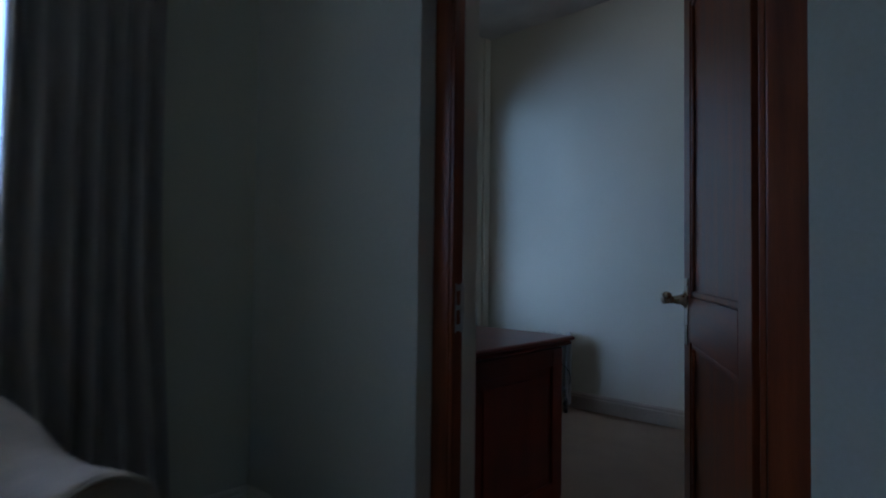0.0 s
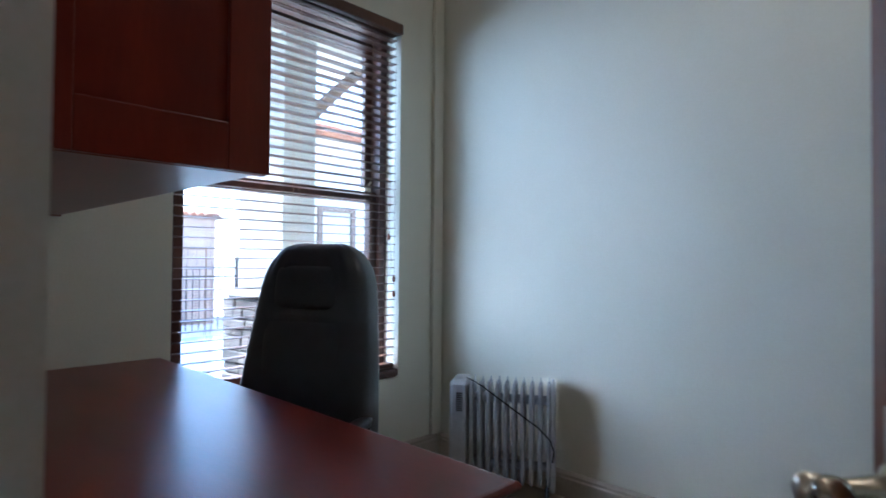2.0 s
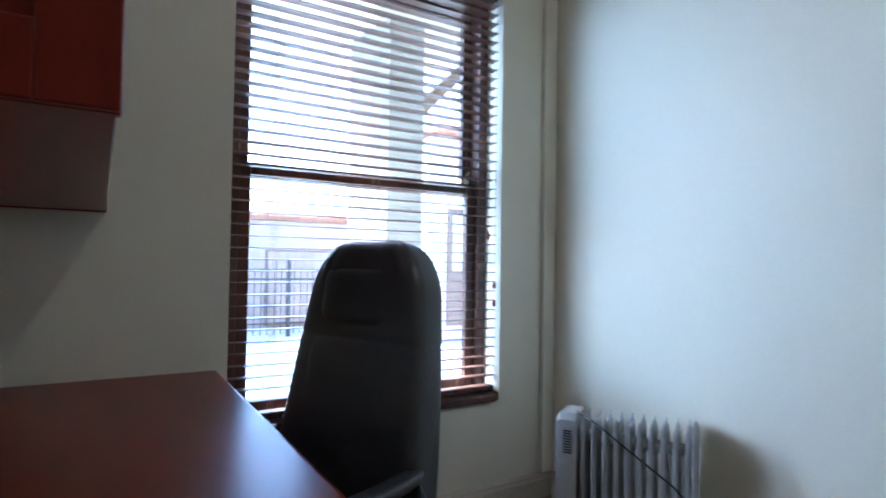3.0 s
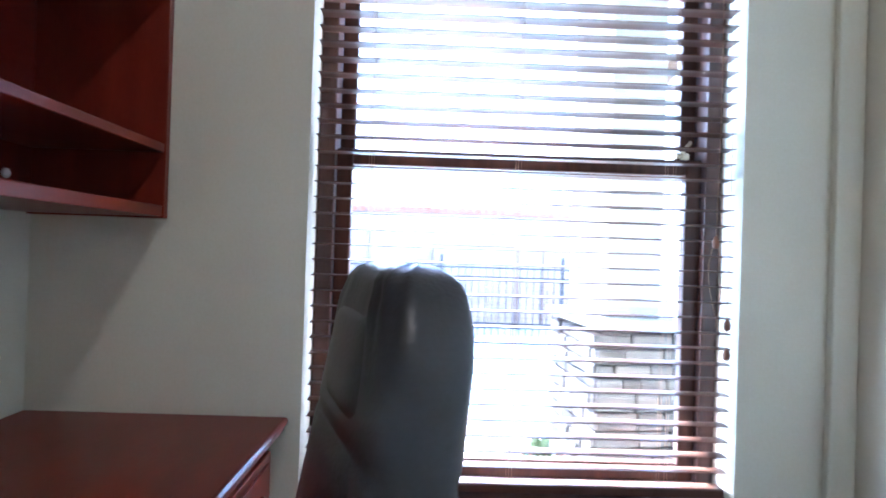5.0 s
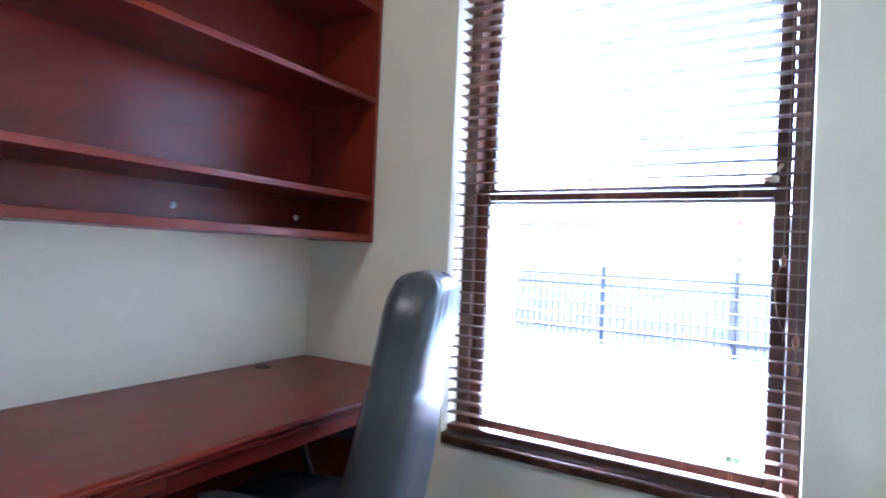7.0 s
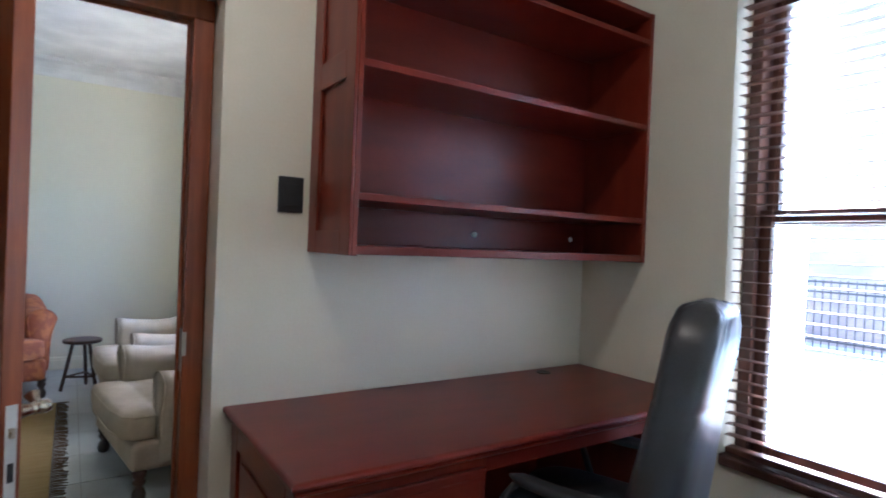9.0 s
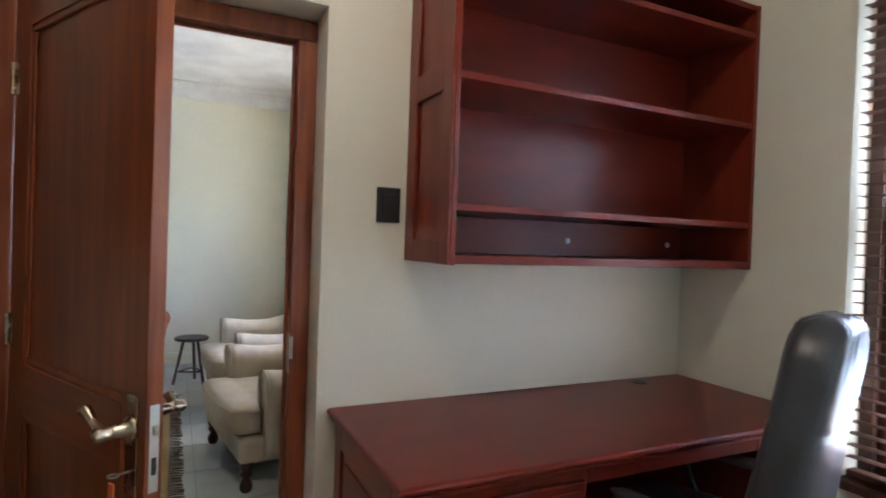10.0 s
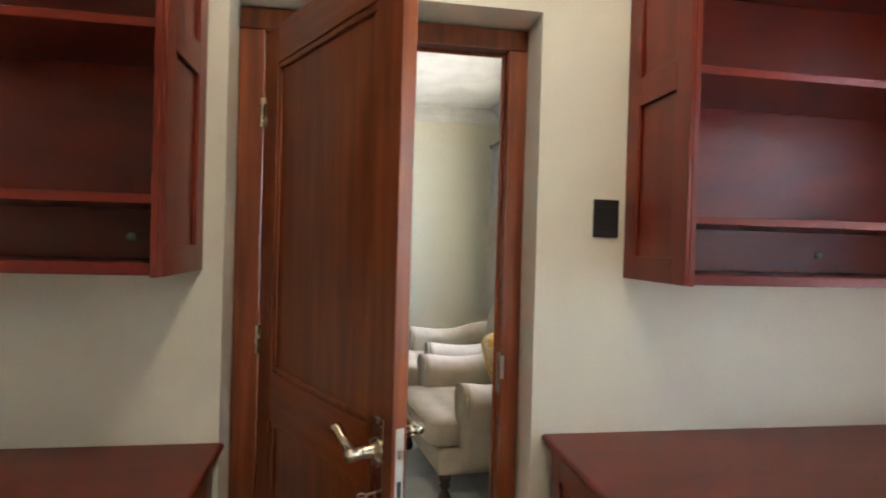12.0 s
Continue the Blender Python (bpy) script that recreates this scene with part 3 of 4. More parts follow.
for sx in (-1, 1):
    bm = bmesh.new()
    tube(bm, [(sx * (0.286 + 0.012 * math.sin(s * 2.4) - 0.092 * s ** 1.3 - 0.006), back_y(0.47 + 0.735 * s) - 0.02, 0.47 + 0.735 * s) for s in [0.04 + 0.78 * k / 12 for k in range(13)]], 0.006, 6)
    part("side_piping", bm, M_LEATHER, ch, smooth=True)
for z0, z1, w in ((0.97, 1.15, 0.15), (0.6, 0.962, 0.18)):
    bm = bmesh.new()
    rows = []
    for k in range(13):
        s = k / 12
        z = z0 + (z1 - z0) * s
        e = max(0.02, 1 - (2 * s - 1) ** 6) ** 0.5
        rows.append(ring((0, back_y(z) - 0.049, z), (w * (0.8 + 0.2 * e), 0, 0), (0, 0.039 * e, 0), 3.4, 36))
    loft(bm, rows)
    part("back_cushion", bm, M_LEATHER, ch, smooth=True)
bm = bmesh.new()
rows = []
for k in range(9):
    s = k / 8
    e = (max(0.0, 1 - abs(2 * s - 1) ** 3)) ** 0.4
    rows.append(ring((0, -0.03, 0.40 + 0.115 * s), (0.2 + 0.055 * e, 0, 0), (0, 0.21 + 0.05 * e, 0), 4, 32))
loft(bm, rows)
part("seat", bm, M_LEATHER, ch, smooth=True)
for sx in (-1, 1):
    x = sx * 0.3
    bm = bmesh.new()
    rows = []
    for k in range(11):
        s = k / 10
        y = 0.2 - 0.36 * s
        e = math.sqrt(max(0.05, 1 - (2 * s - 1) ** 6))
        rows.append(ring((x, y, 0.645 - 0.012 * math.sin(s * math.pi)), (0.03 * e, 0, 0), (0, 0, 0.017 * e), 3, 16))
    loft(bm, rows)
    arm = part("armrest", bm, M_LEATHER, ch, smooth=True)
    bm = bmesh.new()
    tube(bm, [(x, -0.13, 0.63), (x * 1.02, -0.17, 0.58), (x * 0.98, -0.12, 0.46), (x * 0.75, -0.06, 0.405), (x * 0.3, 0, 0.4)], 0.014, 8)
    part("arm_support", bm, M_PLASTIC, arm, smooth=True)
    bm = bmesh.new()
    tube(bm, [(x, 0.17, 0.63), (x, 0.2, 0.58), (x * 0.9, 0.2, 0.52)], 0.014, 8)
    part("arm_bracket", bm, M_PLASTIC, arm, smooth=True)
bm = bmesh.new()
box(bm, (-0.1, -0.12, 0.372), (0.1, 0.14, 0.401), 0.006)
bar(bm, (0, 0.13, 0.385), (0, 0.25, 0.42), 0.06, 0.02)
bar(bm, (0, 0.245, 0.41), (0, 0.262, 0.6), 0.06, 0.018)
part("mechanism", bm, M_PLASTIC, ch)
bm = bmesh.new()
turned(bm, (0, 0, 0.09), [(0, 0.03), (0.14, 0.03), (0.141, 0.018), (0.285, 0.018)], n=14)
part("gas_column", bm, M_PLASTIC, ch, smooth=True)
for i in range(5):
    a = radians(72 * i + 20)
    u = Vector((math.cos(a), math.sin(a), 0))
    bm = bmesh.new()
    loft(bm, [ring(u * r + Vector((0, 0, z)), Vector((-u.y, u.x, 0)) * w, Vector((0, 0, h)), 4, 12) for r, z, w, h in ((0.02, 0.105, 0.035, 0.022), (0.15, 0.095, 0.027, 0.018), (0.29, 0.075, 0.02, 0.013), (0.305, 0.074, 0.015, 0.008))])
    leg = part("base_leg", bm, M_PLASTIC, ch)
    bm = bmesh.new()
    for o in (-0.014, 0.014):
        c = u * 0.285 + Vector((0, 0, 0.0265)) + Vector((-u.y, u.x, 0)) * o
        w = Vector((-u.y, u.x, 0))
        loft(bm, [ring(c + w * k, u * r, Vector((0, 0, r)), 2, 14) for k, r in ((-0.009, 0.02), (-0.006, 0.026), (0.006, 0.026), (0.009, 0.02))])
    tube(bm, [u * 0.285 + Vector((0, 0, 0.03)), u * 0.285 + Vector((0, 0, 0.07))], 0.006, 6)
    part("castor", bm, M_PLASTIC, leg)

# ---- oil heater ----
HS = 0.955
ht = thing("oil_heater", "white oil-filled radiator heater on castors beside the wall", "heater", pose(0.44, 1.985, 0, 0, 0, 32) @ Matrix.Diagonal((1.03, 1, HS, 1)))
FINS = 10
f0, fp = 0.102, 0.0405
for i in range(FINS):
    bm = bmesh.new()
    x = f0 + fp * i
    pts2 = [(-0.072, 0.1), (-0.072, 0.56), (-0.055, 0.585), (-0.02, 0.578), (0.02, 0.578), (0.055, 0.585), (0.072, 0.56), (0.072, 0.1), (0.055, 0.078), (-0.055, 0.078)]
    loft(bm, [[Vector((x + dx, y * k, 0.33 + (z - 0.33) * (0.5 + 0.5 * k))) for y, z in pts2] for dx, k in ((-0.009, 0.93), (-0.004, 1.0), (0.004, 1.0), (0.009, 0.93))])
    for sy in (-1, 1):
        loft(bm, [[Vector((x + dx * w, sy * (0.071 + dy), z)) for dx, dy in ((-0.009, 0.002), (0, 0.006), (0.009, 0.002), (0.009, -0.004), (-0.009, -0.004))] for z, w in ((0.105, 0.4), (0.13, 1), (0.545, 1), (0.575, 0.45))])
        loft(bm, [[Vector((x - 0.002, sy * 0.03, 0.57)), Vector((x + 0.002, sy * 0.03, 0.57)), Vector((x + 0.002, sy * 0.074, 0.565)), Vector((x - 0.002, sy * 0.074, 0.565))], [Vector((x - 0.002, sy * 0.045, 0.583)), Vector((x + 0.002, sy * 0.045, 0.583)), Vector((x + 0.002, sy * 0.07, 0.6)), Vector((x - 0.002, sy * 0.07, 0.6))]])
    turned(bm, (x - 0.022, 0, 0.5), [(0, 0.024), (0.044, 0.024)], "x", 12)
    turned(bm, (x - 0.022, 0, 0.16), [(0, 0.024), (0.044, 0.024)], "x", 12)
    part("fin", bm, M_HEAT, ht)
bm = bmesh.new()
prof = [(-0.082, 0.06), (-0.084, 0.3), (-0.082, 0.575), (-0.06, 0.602), (0.06, 0.602), (0.082, 0.575), (0.084, 0.3), (0.082, 0.06)]
loft(bm, [[Vector((x, y * k, 0.33 + (z - 0.33) * k)) for y, z in prof] for x, k in ((0.0, 0.93), (0.012, 0.99), (0.03, 1.0), (0.072, 1.0), (0.08, 0.98))])
cb = part("control_box", bm, M_HEATP, ht)
for i in range(9):
    part("vent_slot", boxed((0.03, -0.0855, 0.53 - 0.011 * i), (0.062, -0.0825, 0.535 - 0.011 * i)), M_PLASTIC, cb)
for z in (0.4, 0.33):
    bm = bmesh.new()
    turned(bm, (-0.004, 0, z), [(0, 0.018), (0.006, 0.02), (0.012, 0.02)], "x", 16)
    part("dial", bm, M_HEATP, cb)
bm = bmesh.new()
loft(bm, [[Vector((x, y * k, 0.33 + (z - 0.33) * k)) for y, z in prof] for x, k in ((0.478, 0.97), (0.485, 1.0), (0.492, 0.98), (0.498, 0.93))])
part("end_cap", bm, M_HEATP, ht)
for x in (0.05, 0.46):
    bm = bmesh.new()
    tube(bm, [(x, -0.11, 0.05), (x, -0.06, 0.075), (x, 0.06, 0.075), (x, 0.11, 0.05)], 0.009, 8)
    ft = part("foot", bm, M_PLASTIC, ht)
    for y in (-0.11, 0.11):
        bm = bmesh.new()
        turned(bm, (x - 0.012, y, 0.0245), [(0, 0.018), (0.003, 0.0245), (0.021, 0.0245), (0.024, 0.018)], "x", 14)
        part("castor", bm, M_PLASTIC, ft)
bm = bmesh.new()
cord = [(0.07, -0.02, 0.6), (0.10, -0.08, 0.607), (0.16, -0.088, 0.575), (0.24, -0.09, 0.515), (0.33, -0.092, 0.45), (0.42, -0.093, 0.385), (0.475, -0.093, 0.325), (0.492, -0.094, 0.27), (0.485, -0.095, 0.22)]
tube(bm, cord, 0.0038, 8)
part("power_cord", bm, M_PLASTIC, ht, "black power cord draped across the fins", smooth=True)

# ---- ceiling lamp ----
cl = thing("ceiling_light", "plain round white ceiling light, switched on", "ceiling light", pose(2.12, 1.17, RZ))
bm = bmesh.new()
turned(bm, (0, 0, -0.045), [(0, 0.16), (0.01, 0.175), (0.044, 0.175)], n=32)
part("canopy", bm, M_WHITE, cl)

# ---- sitting room ----
bm = bmesh.new()
nx, ny, ts = 12, 10, 0.45
for i in range(nx):
    for j in range(ny):
        x0, y0 = OX + i * ts, WY - (j + 1) * ts + 0.13
        x1, y1 = min(x0 + ts - 0.005, EX), y0 + ts - 0.005
        box(bm, (x0, max(y0, OY), -0.02), (x1, y1, 0.0), 0)
fl2 = setting("floor_sitting_room", bm, M_TILE, "pale grey floor tiles", "floor")
setting("floor_sitting_room_grout", boxed((OX - 0.01, OY, -0.1), (EX, WY + 0.13, -0.004)), material("grey_grout", (0.4, 0.41, 0.39), 0.9), "grey grout between floor tiles", "floor")

# window of the sitting room
sw2 = tagged(new("window_2"), "wide white framed window behind curtains", "window", kind="structure")
bm = bmesh.new()
for y0, y1 in ((SWA, SWA + 0.06), ((SWA + SWB) / 2 - 0.03, (SWA + SWB) / 2 + 0.03), (SWB - 0.06, SWB)):
    box(bm, (OX - 0.2, y0 + 0.001, SZA + 0.001), (OX - 0.13, y1 - 0.001, SZB - 0.001), 0.004)
box(bm, (OX - 0.199, SWA + 0.06, SZA + 0.001), (OX - 0.131, SWB - 0.06, SZA + 0.06), 0.004)
box(bm, (OX - 0.199, SWA + 0.06, SZB - 0.06), (OX - 0.131, SWB - 0.06, SZB - 0.001), 0.004)
part("window_frame", bm, M_SASH, sw2)


def curtain(y0, y1, folds, flare):
    c = thing("curtain", "taupe full-length curtain gathered beside the window", "curtain", pose(OX + 0.11, 0, 0.02), group="sitting room curtains")
    bm = bmesh.new()
    N, K = folds * 10, 26
    rows = []
    for k in range(K + 1):
        s = k / K
        z = 2.48 * (1 - s)
        row = []
        for i in range(N + 1):
            u = i / N
            w = 1 + flare * max(0, s - 0.3) * (s - 0.3) * (1 if u > 0.5 else 0.6) * 1.6
            y = y0 + (y1 - y0) * (0.5 + (u - 0.5) * w)
            amp = 0.022 + 0.03 * s
            x = amp * math.sin(u * folds * 2 * math.pi + 0.6 * math.sin(s * 3 + u * 7)) + 0.02 * noise.noise((u * 6, s * 2.5, 1))
            row.append(bm.verts.new((x, y + 0.012 * noise.noise((u * 4, s * 3, 7)), z)))
        rows.append(row)
    for a, b in zip(rows, rows[1:]):
        for i in range(N):
            bm.faces.new((a[i], a[i + 1], b[i + 1], b[i]))
    cl = part("cloth", bm, M_CURTAIN, c, smooth=True)
    sol = cl.modifiers.new("thick", "SOLIDIFY")
    sol.thickness = 0.003
    return c


curtain(-1.17, -0.72, 6, 0.5)
curtain(-4.25, -3.68, 6, 0.2)
rod = thing("curtain_rod", "dark wooden curtain rod with ball ends", "curtain rod", pose(OX + 0.11, 0, 2.52))
bm = bmesh.new()
turned(bm, (0, -4.35, 0), [(0, 0.008), (0.02, 0.025), (0.04, 0.012), (0.05, 0.012), (3.75, 0.012), (3.76, 0.012), (3.78, 0.025), (3.8, 0.008)], "y", 12)
part("rod", bm, M_DARKWOOD, rod, smooth=True)
for y in (-4.28, -2.4, -0.64):
    part("bracket", boxed((-0.11, y - 0.01, -0.012), (0.0, y + 0.01, 0.008)), M_DARKWOOD, rod)


# armchair: local x forward (seat front at +x), y across
def make_armchair(mat, label, leg_h=0.15, W=0.93):
    a = thing("armchair", label, "armchair")
    arm_y = W / 2 - 0.06
    bm = bmesh.new()
    box(bm, (-0.42, -W / 2 + 0.025, leg_h), (0.475, W / 2 - 0.025, leg_h + 0.15), 0.03, 3)
    part("base", bm, mat, a, smooth=False)
    bm = bmesh.new()
    rows = []
    inner, outer = arm_y - 0.085, W / 2 - 0.045
    for k in range(11):
        s = k / 10
        e = max(0.0, 1 - abs(2 * s - 1) ** 3) ** 0.4
        z = leg_h + 0.152 + 0.135 * s
        fx, b, c = 0.495 + 0.03 * e, inner - 0.02 + 0.015 * e, outer - 0.03 + 0.035 * e
        r = 0.05
        out = [(-0.3, -b), (0.33, -b), (0.35, -b - 0.02), (0.355, -c + r), (0.365, -c), (fx - r, -c), (fx - 0.01, -c + r), (fx + 0.01, -c * 0.5), (fx + 0.014, 0), (fx + 0.01, c * 0.5), (fx - 0.01, c - r), (fx - r, c), (0.365, c), (0.355, c - r), (0.35, b + 0.02), (0.33, b), (-0.3, b)]
        rows.append([Vector((x, y, z + 0.018 * max(0, 1 - (y / c) ** 2) * s)) for x, y in out])
    loft(bm, rows)
    cushion = part("seat_cushion", bm, mat, a, smooth=True)
    bm = bmesh.new()
    for z in (leg_h + 0.168, leg_h + 0.274):
        tube(bm, [(0.36, -outer + 0.002, z), (0.46, -outer + 0.001, z), (0.505, -outer + 0.05, z), (0.53, -outer / 2, z), (0.534, 0, z + 0.004), (0.53, outer / 2, z), (0.505, outer - 0.05, z), (0.46, outer - 0.001, z), (0.36, outer - 0.002, z)], 0.005, 6)
    part("piping", bm, mat, cushion, smooth=True)
    for sy in (-1, 1):
        bm = bmesh.new()
        rows = []
        for k in range(21):
            s = k / 20
            x = 0.35 - 0.77 * s
            top = leg_h + 0.505 - 0.055 * math.sin(min(1, s / 0.75) * math.pi) * 0.6 + 0.1 * max(0, s - 0.5) ** 1.2
            q0 = 0.9 if k == 0 else 0.97 if k == 1 else 1.0
            prof = []
            for i in range(28):
                q = 2 * math.pi * i / 28
                cx, cz = math.cos(q), math.sin(q)
                if cz >= 0:
                    prof.append(Vector((x, sy * (arm_y + 0.012) + 0.112 * cx * q0, top - 0.09 + 0.09 * cz * q0)))
                else:
                    u = min(1.0, -cz * 1.3)
                    half = 0.112 - 0.034 * math.sin(min(1.0, u * 1.2) * math.pi / 2)
                    prof.append(Vector((x, sy * arm_y + math.copysign(min(abs(cx) * 1.9, 1.0), cx) * half * q0, top - 0.09 + cz * (top - 0.1 - leg_h))))
            rows.append(prof)
        loft(bm, rows)
        arm = part("arm", bm, mat, a, smooth=True)
        bm = bmesh.new()
        top = leg_h + 0.505
        edge = [(0.353, sy * arm_y + d, z) for d, z in [(-0.066, leg_h + 0.16), (-0.068, top - 0.2)]]
        edge += [(0.353, sy * (arm_y + 0.012) - 0.1 * math.cos(q), top - 0.09 + 0.08 * math.sin(q)) for q in [math.pi * i / 12 for i in range(13)]]
        edge += [(0.353, sy * arm_y + d, z) for d, z in [(0.068, top - 0.2), (0.066, leg_h + 0.16)]]
        tube(bm, edge, 0.005, 6)
        part("piping", bm, mat, arm, smooth=True)
    bm = bmesh.new()
    rows = []
    for k in range(19):
        s = k / 18
        z = leg_h + 0.1 + 0.72 * s
        e = math.sqrt(max(0.02, 1 - max(0, (s - 0.68) / 0.32) ** 2 * 0.97))
        rows.append(ring((-0.33 - 0.15 * s, 0, z), (0.1 * e ** 0.6, 0, 0), (0, (arm_y - 0.02) * (0.4 + 0.6 * e), 0), 3, 36))
    loft(bm, rows)
    part("backrest", bm, mat, a, smooth=True)
    for x in (-0.38, 0.43):
        for y in (-W / 2 + 0.05, W / 2 - 0.05):
            bm = bmesh.new()
            turned(bm, (x, y, 0), [(0, 0.02), (0.012, 0.03), (0.035, 0.034), (0.06, 0.026), (0.075, 0.018), (0.085, 0.026), (0.1, 0.032), (0.118, 0.024), (0.125, 0.033), (leg_h + 0.01, 0.034)], n=16)
            part("leg", bm, M_DARKWOOD, a, "dark turned wooden leg", smooth=True)
    return a


ac = make_armchair(M_LINEN, "cream upholstered roll-arm armchair on dark turned legs")
ac["group"] = "cream armchairs in a row"
ac.matrix_basis = pose(1.54, -1.6, 0, 0, 0, 8)
ac2 = copy_thing(ac, pose(1.52, -2.85, 0, 0, 0, 3))
oc = make_armchair(M_ORANGE, "orange patterned armchair facing into the room", 0.13, 0.88)
oc.matrix_basis = pose(2.85, -3.8, 0, 0, 0, 100) @ Matrix.Diagonal((1, 1, 1.12, 1))

cu = tagged(new("scatter_cushion"), "ochre and white patterned scatter cushion on the armchair", "cushion")
bm = bmesh.new()
rows = []
for k in range(13):
    s = k / 12
    e = math.sin(math.pi * s)
    rows.append([Vector((math.copysign(abs(math.cos(q)) ** 0.5, math.cos(q)) * 0.2 * (0.9 + 0.1 * e), (s - 0.5) * 0.14 * 1.0, math.copysign(abs(math.sin(q)) ** 0.5, math.sin(q)) * 0.2 * (0.9 + 0.1 * e))) * (1 if 0 < k < 12 else 0.96) for q in [2 * math.pi * i / 32 for i in range(32)]])
loft(bm, rows)
part("cover", bm, M_CUSHION, cu, smooth=True)
cu.matrix_basis = pose(1.43, -1.66, 0.64, -18, 0, -75)

# stool
st = thing("stool", "small round dark wooden three-legged stool", "stool", pose(2.12, -3.62, 0))
bm = bmesh.new()
turned(bm, (0, 0, 0.40), [(0, 0.13), (0.006, 0.145), (0.024, 0.147), (0.03, 0.135)], n=28)
part("seat", bm, M_DARKWOOD, st, smooth=False)
for i in range(3):
    a = radians(120 * i + 15)
    bm = bmesh.new()
    tube(bm, [(0.07 * math.cos(a), 0.07 * math.sin(a), 0.402), (0.11 * math.cos(a), 0.11 * math.sin(a), 0.2), (0.15 * math.cos(a), 0.15 * math.sin(a), 0.006)], 0.014, 8)
    part("leg", bm, M_DARKWOOD, st)
    n = a + radians(120)
    bm = bmesh.new()
    tube(bm, [(0.127 * math.cos(a), 0.127 * math.sin(a), 0.12), (0.127 * math.cos(n), 0.127 * math.sin(n), 0.12)], 0.009, 8)
    part("rung", bm, M_DARKWOOD, st)

# rug
rug = thing("rug", "mustard flat-woven rug with a dark brown fringe", "rug", pose(2.225, -3.22, 0))
bm = bmesh.new()
box(bm, (0.06, 0, 0.0005), (1.7, 2.6, 0.009), 0.003)
part("weave", bm, M_RUG, rug)
bm = bmesh.new()
for i in range(110):
    y = 0.008 + i * 0.02355
    for j in range(2):
        e = random.uniform(-0.012, 0.012)
        L = random.uniform(0.055, 0.085)
        tube(bm, [(0.061, y, 0.006), (0.061 - L * 0.5, y + e * 0.5, 0.008), (0.061 - L, y + e, 0.004)], 0.0028, 5)
part("fringe", bm, M_FRINGE, rug, "dark brown knotted fringe")

# ---- outside ----
setting("ground", boxed((-400, -400, -0.9), (400, 400, -0.35)), M_PAVE, "pale dusty yard ground", "ground")
setting("pavement_veranda", boxed((-2.35, -9, -0.35), (-0.285, 9, -0.06)), M_PAVE, "pale paved veranda floor", "paving")
bm = bmesh.new()
box(bm, (-0.30, RY + 0.25, -0.35), (-0.05, 9, 3.6))
setting("wall_outside", bm, M_STUCCO, "cream rendered outside wall", "wall")
setting("roof_main", boxed((-0.28, OY - 0.4, 3.16), (EX + 0.4, 9, 3.3)), M_CEIL, "flat roof slab over the house", "roof")
# unseen eave, its reach chosen to keep direct sun off the armchairs
setting("roof_eave", boxed((-0.95, -5.0, 2.8), (OX - 0.285, -0.3, 2.95)), M_STUCCO, "rendered eave added above the sitting room window to block the sun", "roof")
# made-up wall, a pale reflector for light from the south side
setting("wall_garden_wing", boxed((-14, -5.6, -0.35), (0.5, -5.2, 3.4)), M_STUCCO, "white rendered garden wall added to bounce light at the window", "wall")
vr = thing("veranda_roof", "timber veranda roof on a rendered pillar", "roof", pose(0, 0, 0), kind="structure")
part("beam", boxed((-1.78, 2.0, 2.87), (-1.46, 9, 3.099), 0.006), M_STUCCO, vr)
part("soffit", boxed((-2.6, 0.7, 3.1), (-0.31, 9, 3.15)), M_STUCCO, vr)
part("roof_deck", boxed((-2.62, 0.68, 3.151), (-0.309, 9.02, 3.22), 0.006), M_ROOF, vr)
for y in (0.8, 1.4, 2.1, 2.8, 3.6, 4.4):
    part("rafter", boxed((-1.459, y, 2.97), (-0.31, y + 0.09, 3.098), 0.004), M_TIMBER, vr)

pl = thing("pillar", "cream rendered veranda pillar on a stone-clad base", "pillar", pose(-1.66, 2.17, -0.06, 0, 0, 6))
SX, SY = 0.29, 0.15
part("shaft", boxed((-SX, -SY, 0.98), (SX, SY, 2.929), 0.008), M_PILLAR, pl)
part("capstone", boxed((-SX - 0.11, -SY - 0.11, 0.93), (SX + 0.11, SY + 0.11, 0.979), 0.008), M_PILLAR, pl)
core = part("stone_base", boxed((-SX - 0.05, -SY - 0.05, 0), (SX + 0.05, SY + 0.05, 0.929)), M_STONE, pl)
rs = random.Random(5)
z = 0.002
while z < 0.9:
    h = min(rs.uniform(0.05, 0.11), 0.929 - z)
    for side in range(4):
        a, b = (SX, SY) if side % 2 == 0 else (SY, SX)
        u = -a - 0.075
        while u < a + 0.05:
            w = min(rs.uniform(0.1, 0.26), a + 0.075 - u)
            d = b + rs.uniform(0.07, 0.095)
            o = part("stone", boxed((u, -d, z + 0.004), (u + w - 0.006, -b - 0.049, z + h - 0.004), 0.008, 1), M_STONE, core)
            o.matrix_basis = pose(0, 0, 0, 0, 0, 90 * side)
            u += w
    z += h
bm = bmesh.new()
pts3 = [(0, SY + 0.72 * q, 2.2 + 0.74 * q ** 0.85) for q in [k / 8 for k in range(9)]]
for a, b in zip(pts3, pts3[1:]):
    bar(bm, a, b, 0.08, 0.085)
part("curved_brace", bm, M_TIMBER, pl, "dark curved timber brace")

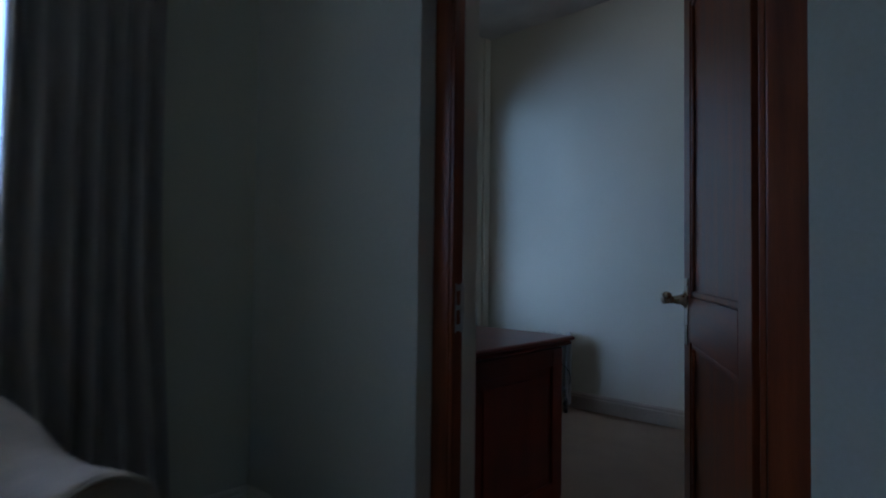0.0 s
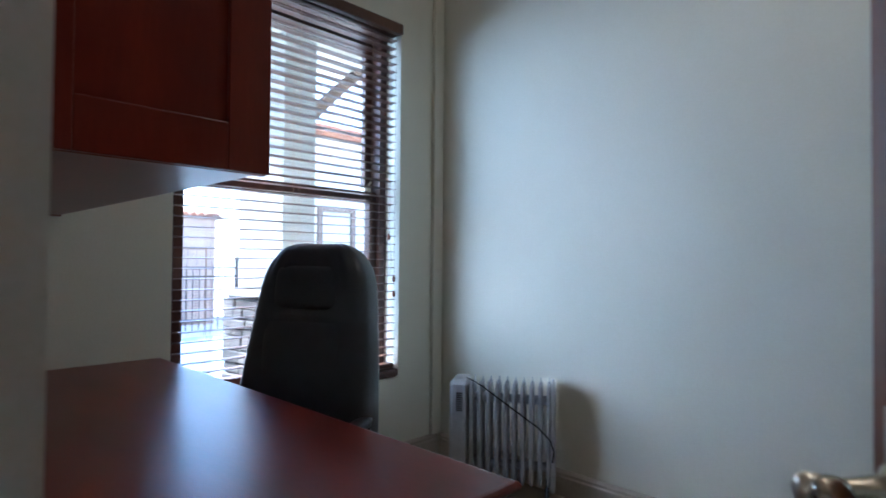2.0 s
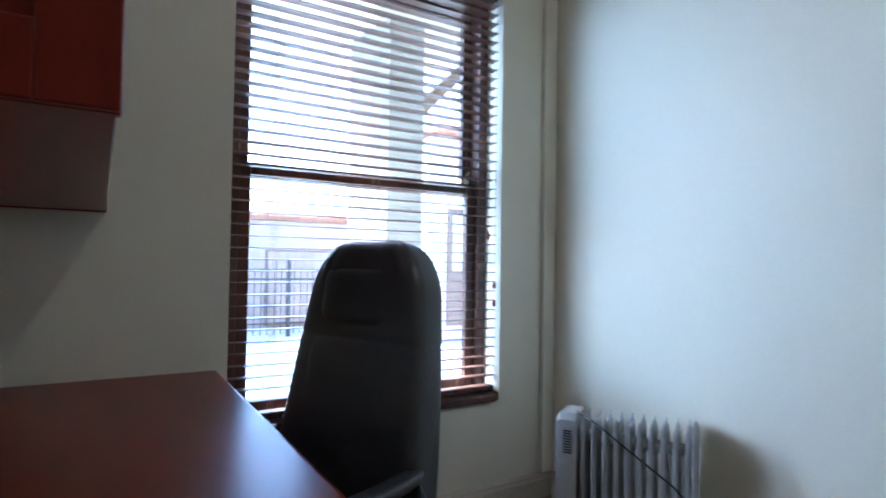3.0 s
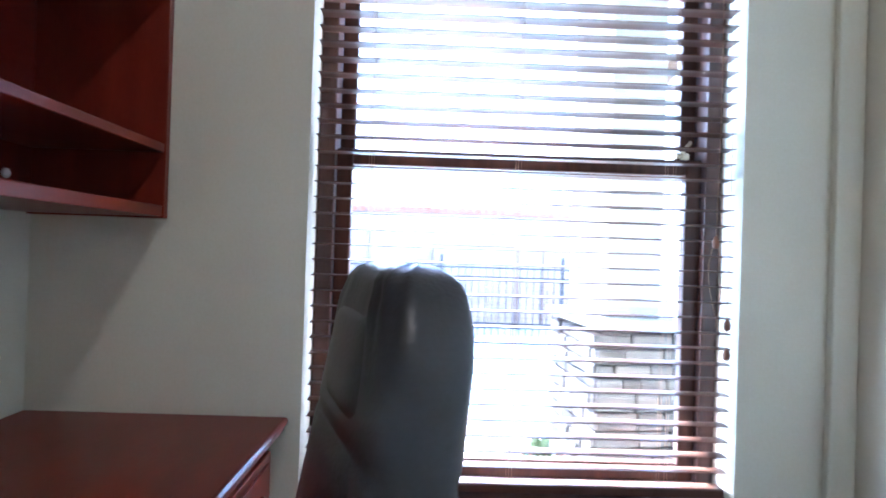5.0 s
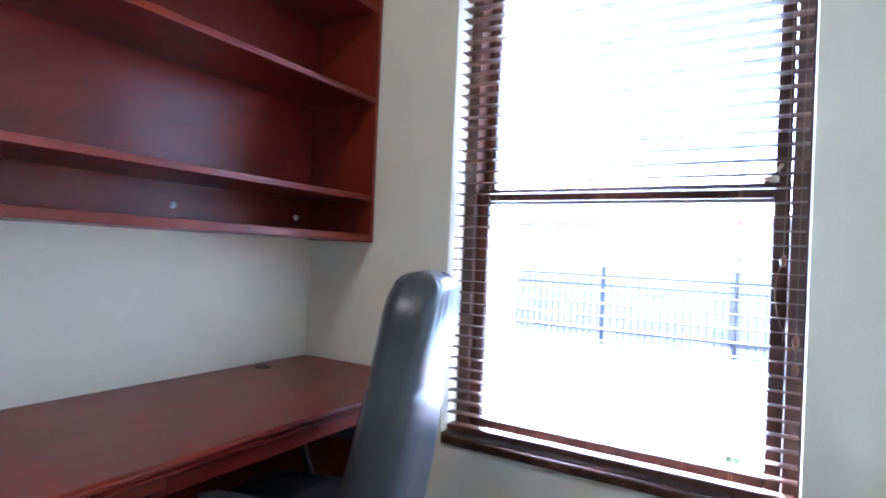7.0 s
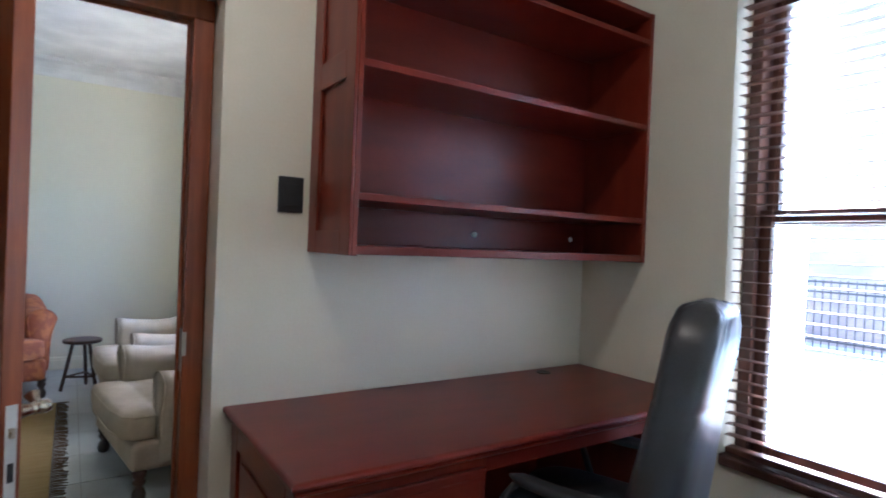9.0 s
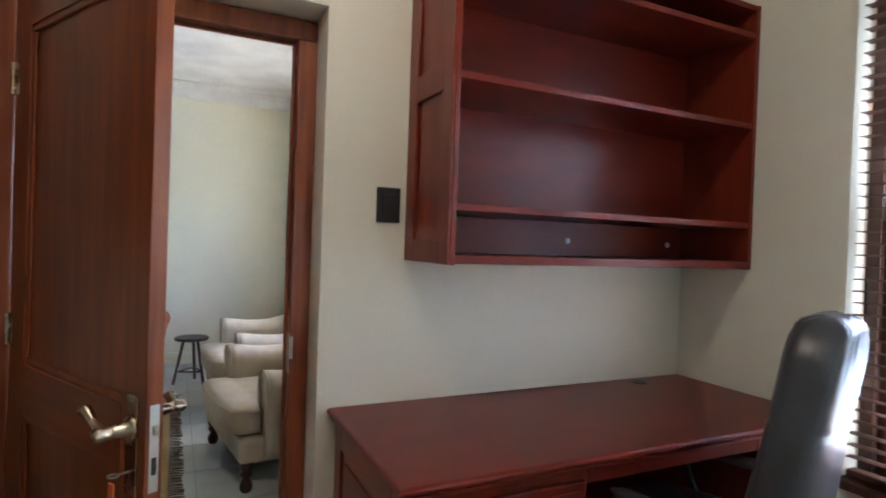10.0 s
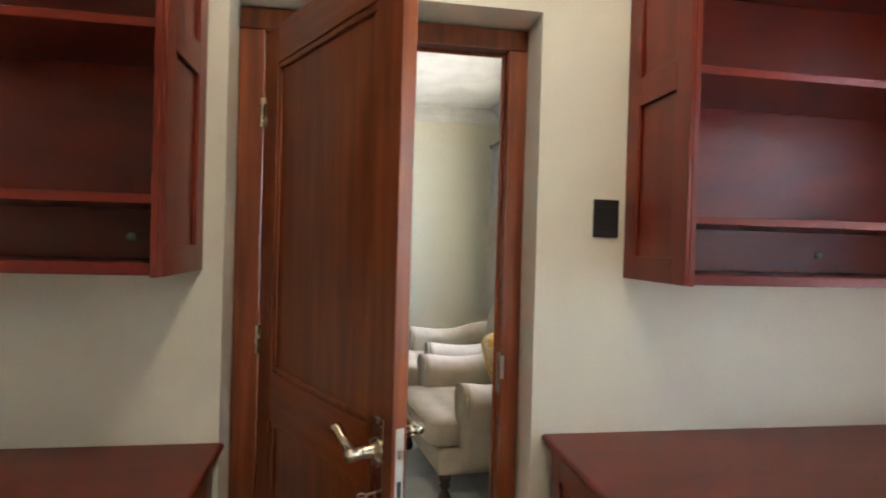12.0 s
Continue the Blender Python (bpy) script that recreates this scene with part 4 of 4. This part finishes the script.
# outbuilding across the yard, with a clay tile eave
gb = thing("garden_building", "tan rendered outbuilding with a clay tile roof edge", "outbuilding", pose(-10.5, 0, -0.35))
part("wall", boxed((-3, -6, 0), (0, 5.6, 2.4)), M_BROWNWALL, gb)
part("fascia", boxed((-3.1, -6.1, 2.4), (0.12, 5.7, 2.5), 0.004), M_TIMBER, gb)
bm = bmesh.new()
turned(bm, (0, 0, 0), [(0, 0.085), (0.5, 0.07)], "x", 10)
tl = part("roof_tile", bm, M_ROOF, gb)
tl.matrix_basis = pose(-0.34, -6.0, 2.6, 0, 15, 0)
for i in range(1, 66):
    again(tl, pose(-0.34, -6.0 + i * 0.175, 2.6, 0, 15, 0), gb)
part("roof_bed", boxed((-3.1, -6.1, 2.501), (-0.02, 5.7, 2.56)), M_ROOF, gb)
for y in (1.1, 3.5):
    gd = part("garage_door", boxed((0.001, y, 0.05), (0.05, y + 1.9, 1.75), 0.004), M_TIMBER, gb)
    for k in range(9):
        part("board", boxed((0.051, y + 0.05 + k * 0.2, 0.1), (0.07, y + 0.235 + k * 0.2, 1.7), 0.004), M_BROWNWALL, gd)

nb = thing("neighbour_house", "cream rendered house wall with a brown wooden door and window", "house", pose(-7.0, 0, -0.35))
part("wall", boxed((-0.3, 5.65, 0), (0, 16, 3.9)), M_STUCCO, nb)
part("roof", boxed((-0.6, 5.5, 3.9), (0.5, 16.2, 4.05), 0.01), M_ROOF, nb)
bm = bmesh.new()
for y0, y1, z0, z1 in ((6.05, 6.15, 0.3, 2.55), (6.85, 6.95, 0.3, 2.55), (6.15, 6.85, 2.45, 2.55)):
    box(bm, (0.002, y0, z0), (0.07, y1, z1), 0.006)
nd = part("door", bm, M_TIMBER, nb, "brown wooden glazed door")
part("pane", boxed((0.02, 6.15, 1.35), (0.026, 6.85, 2.45)), M_GLASS, nd)
part("panel", boxed((0.004, 6.15, 0.3), (0.05, 6.85, 1.35), 0.006), M_TIMBER, nd)
wd = part("window", boxed((0.002, 8.3, 1.2), (0.05, 9.4, 2.5), 0.004), M_TIMBER, nb)
part("pane", boxed((0.051, 8.38, 1.28), (0.056, 9.32, 2.42)), M_GLASS, wd)

setting("water", boxed((-8.3, -3.0, -0.349), (-3.6, 4.6, -0.33)), M_WATER, "pale blue swimming pool water", "pool")
fc = thing("pool_fence", "black iron picket pool fence", "fence", pose(-9.0, 0, -0.35))
for z in (0.25, 1.12, 1.3):
    part("rail", boxed((-0.012, -5, z), (0.012, 5.4, z + 0.035)), M_IRON, fc)
bm = bmesh.new()
box(bm, (-0.008, -0.008, 0.05), (0.008, 0.008, 1.36))
pk = part("picket", bm, M_IRON, fc)
pk.matrix_basis = pose(0, -5, 0)
for i in range(1, 80):
    again(pk, pose(0, -5 + i * 0.13, 0), fc)
for y in (-3.4, -1.0, 1.3, 3.6, 5.4):
    part("post", boxed((-0.035, y - 0.035, 0), (0.035, y + 0.035, 1.55), 0.006), M_IRON, fc)

for (x, y, r, h) in ((-1.38, 1.74, 0.12, 0.24), (-1.12, 1.88, 0.1, 0.17)):
    pt = thing("plant_pot", "terracotta pot with a small leafy plant", "plant pot", pose(x, y, -0.06), group="pots beside the pillar")
    bm = bmesh.new()
    turned(bm, (0, 0, 0), [(0, r * 0.7), (h * 0.8, r * 0.95), (h * 0.81, r * 1.05), (h, r * 1.07), (h, r * 0.93), (h * 0.85, r * 0.9)], n=20)
    part("pot", bm, M_TERRA, pt)
    bm = bmesh.new()
    for i in range(40):
        a, e, L = random.uniform(0, 6.28), random.uniform(0.3, 1.4), random.uniform(0.08, 0.2)
        d = Vector((math.cos(a) * math.cos(e), math.sin(a) * math.cos(e), math.sin(e)))
        s = Vector((-math.sin(a), math.cos(a), 0)) * 0.014
        b = Vector((0, 0, h * 0.86)) + Vector((d.x, d.y, 0)) * r * 0.4
        q = [bm.verts.new(p) for p in (b, b + d * L * 0.5 + s, b + d * L, b + d * L * 0.5 - s)]
        bm.faces.new(q)
    part("foliage", bm, M_LEAF, pt)
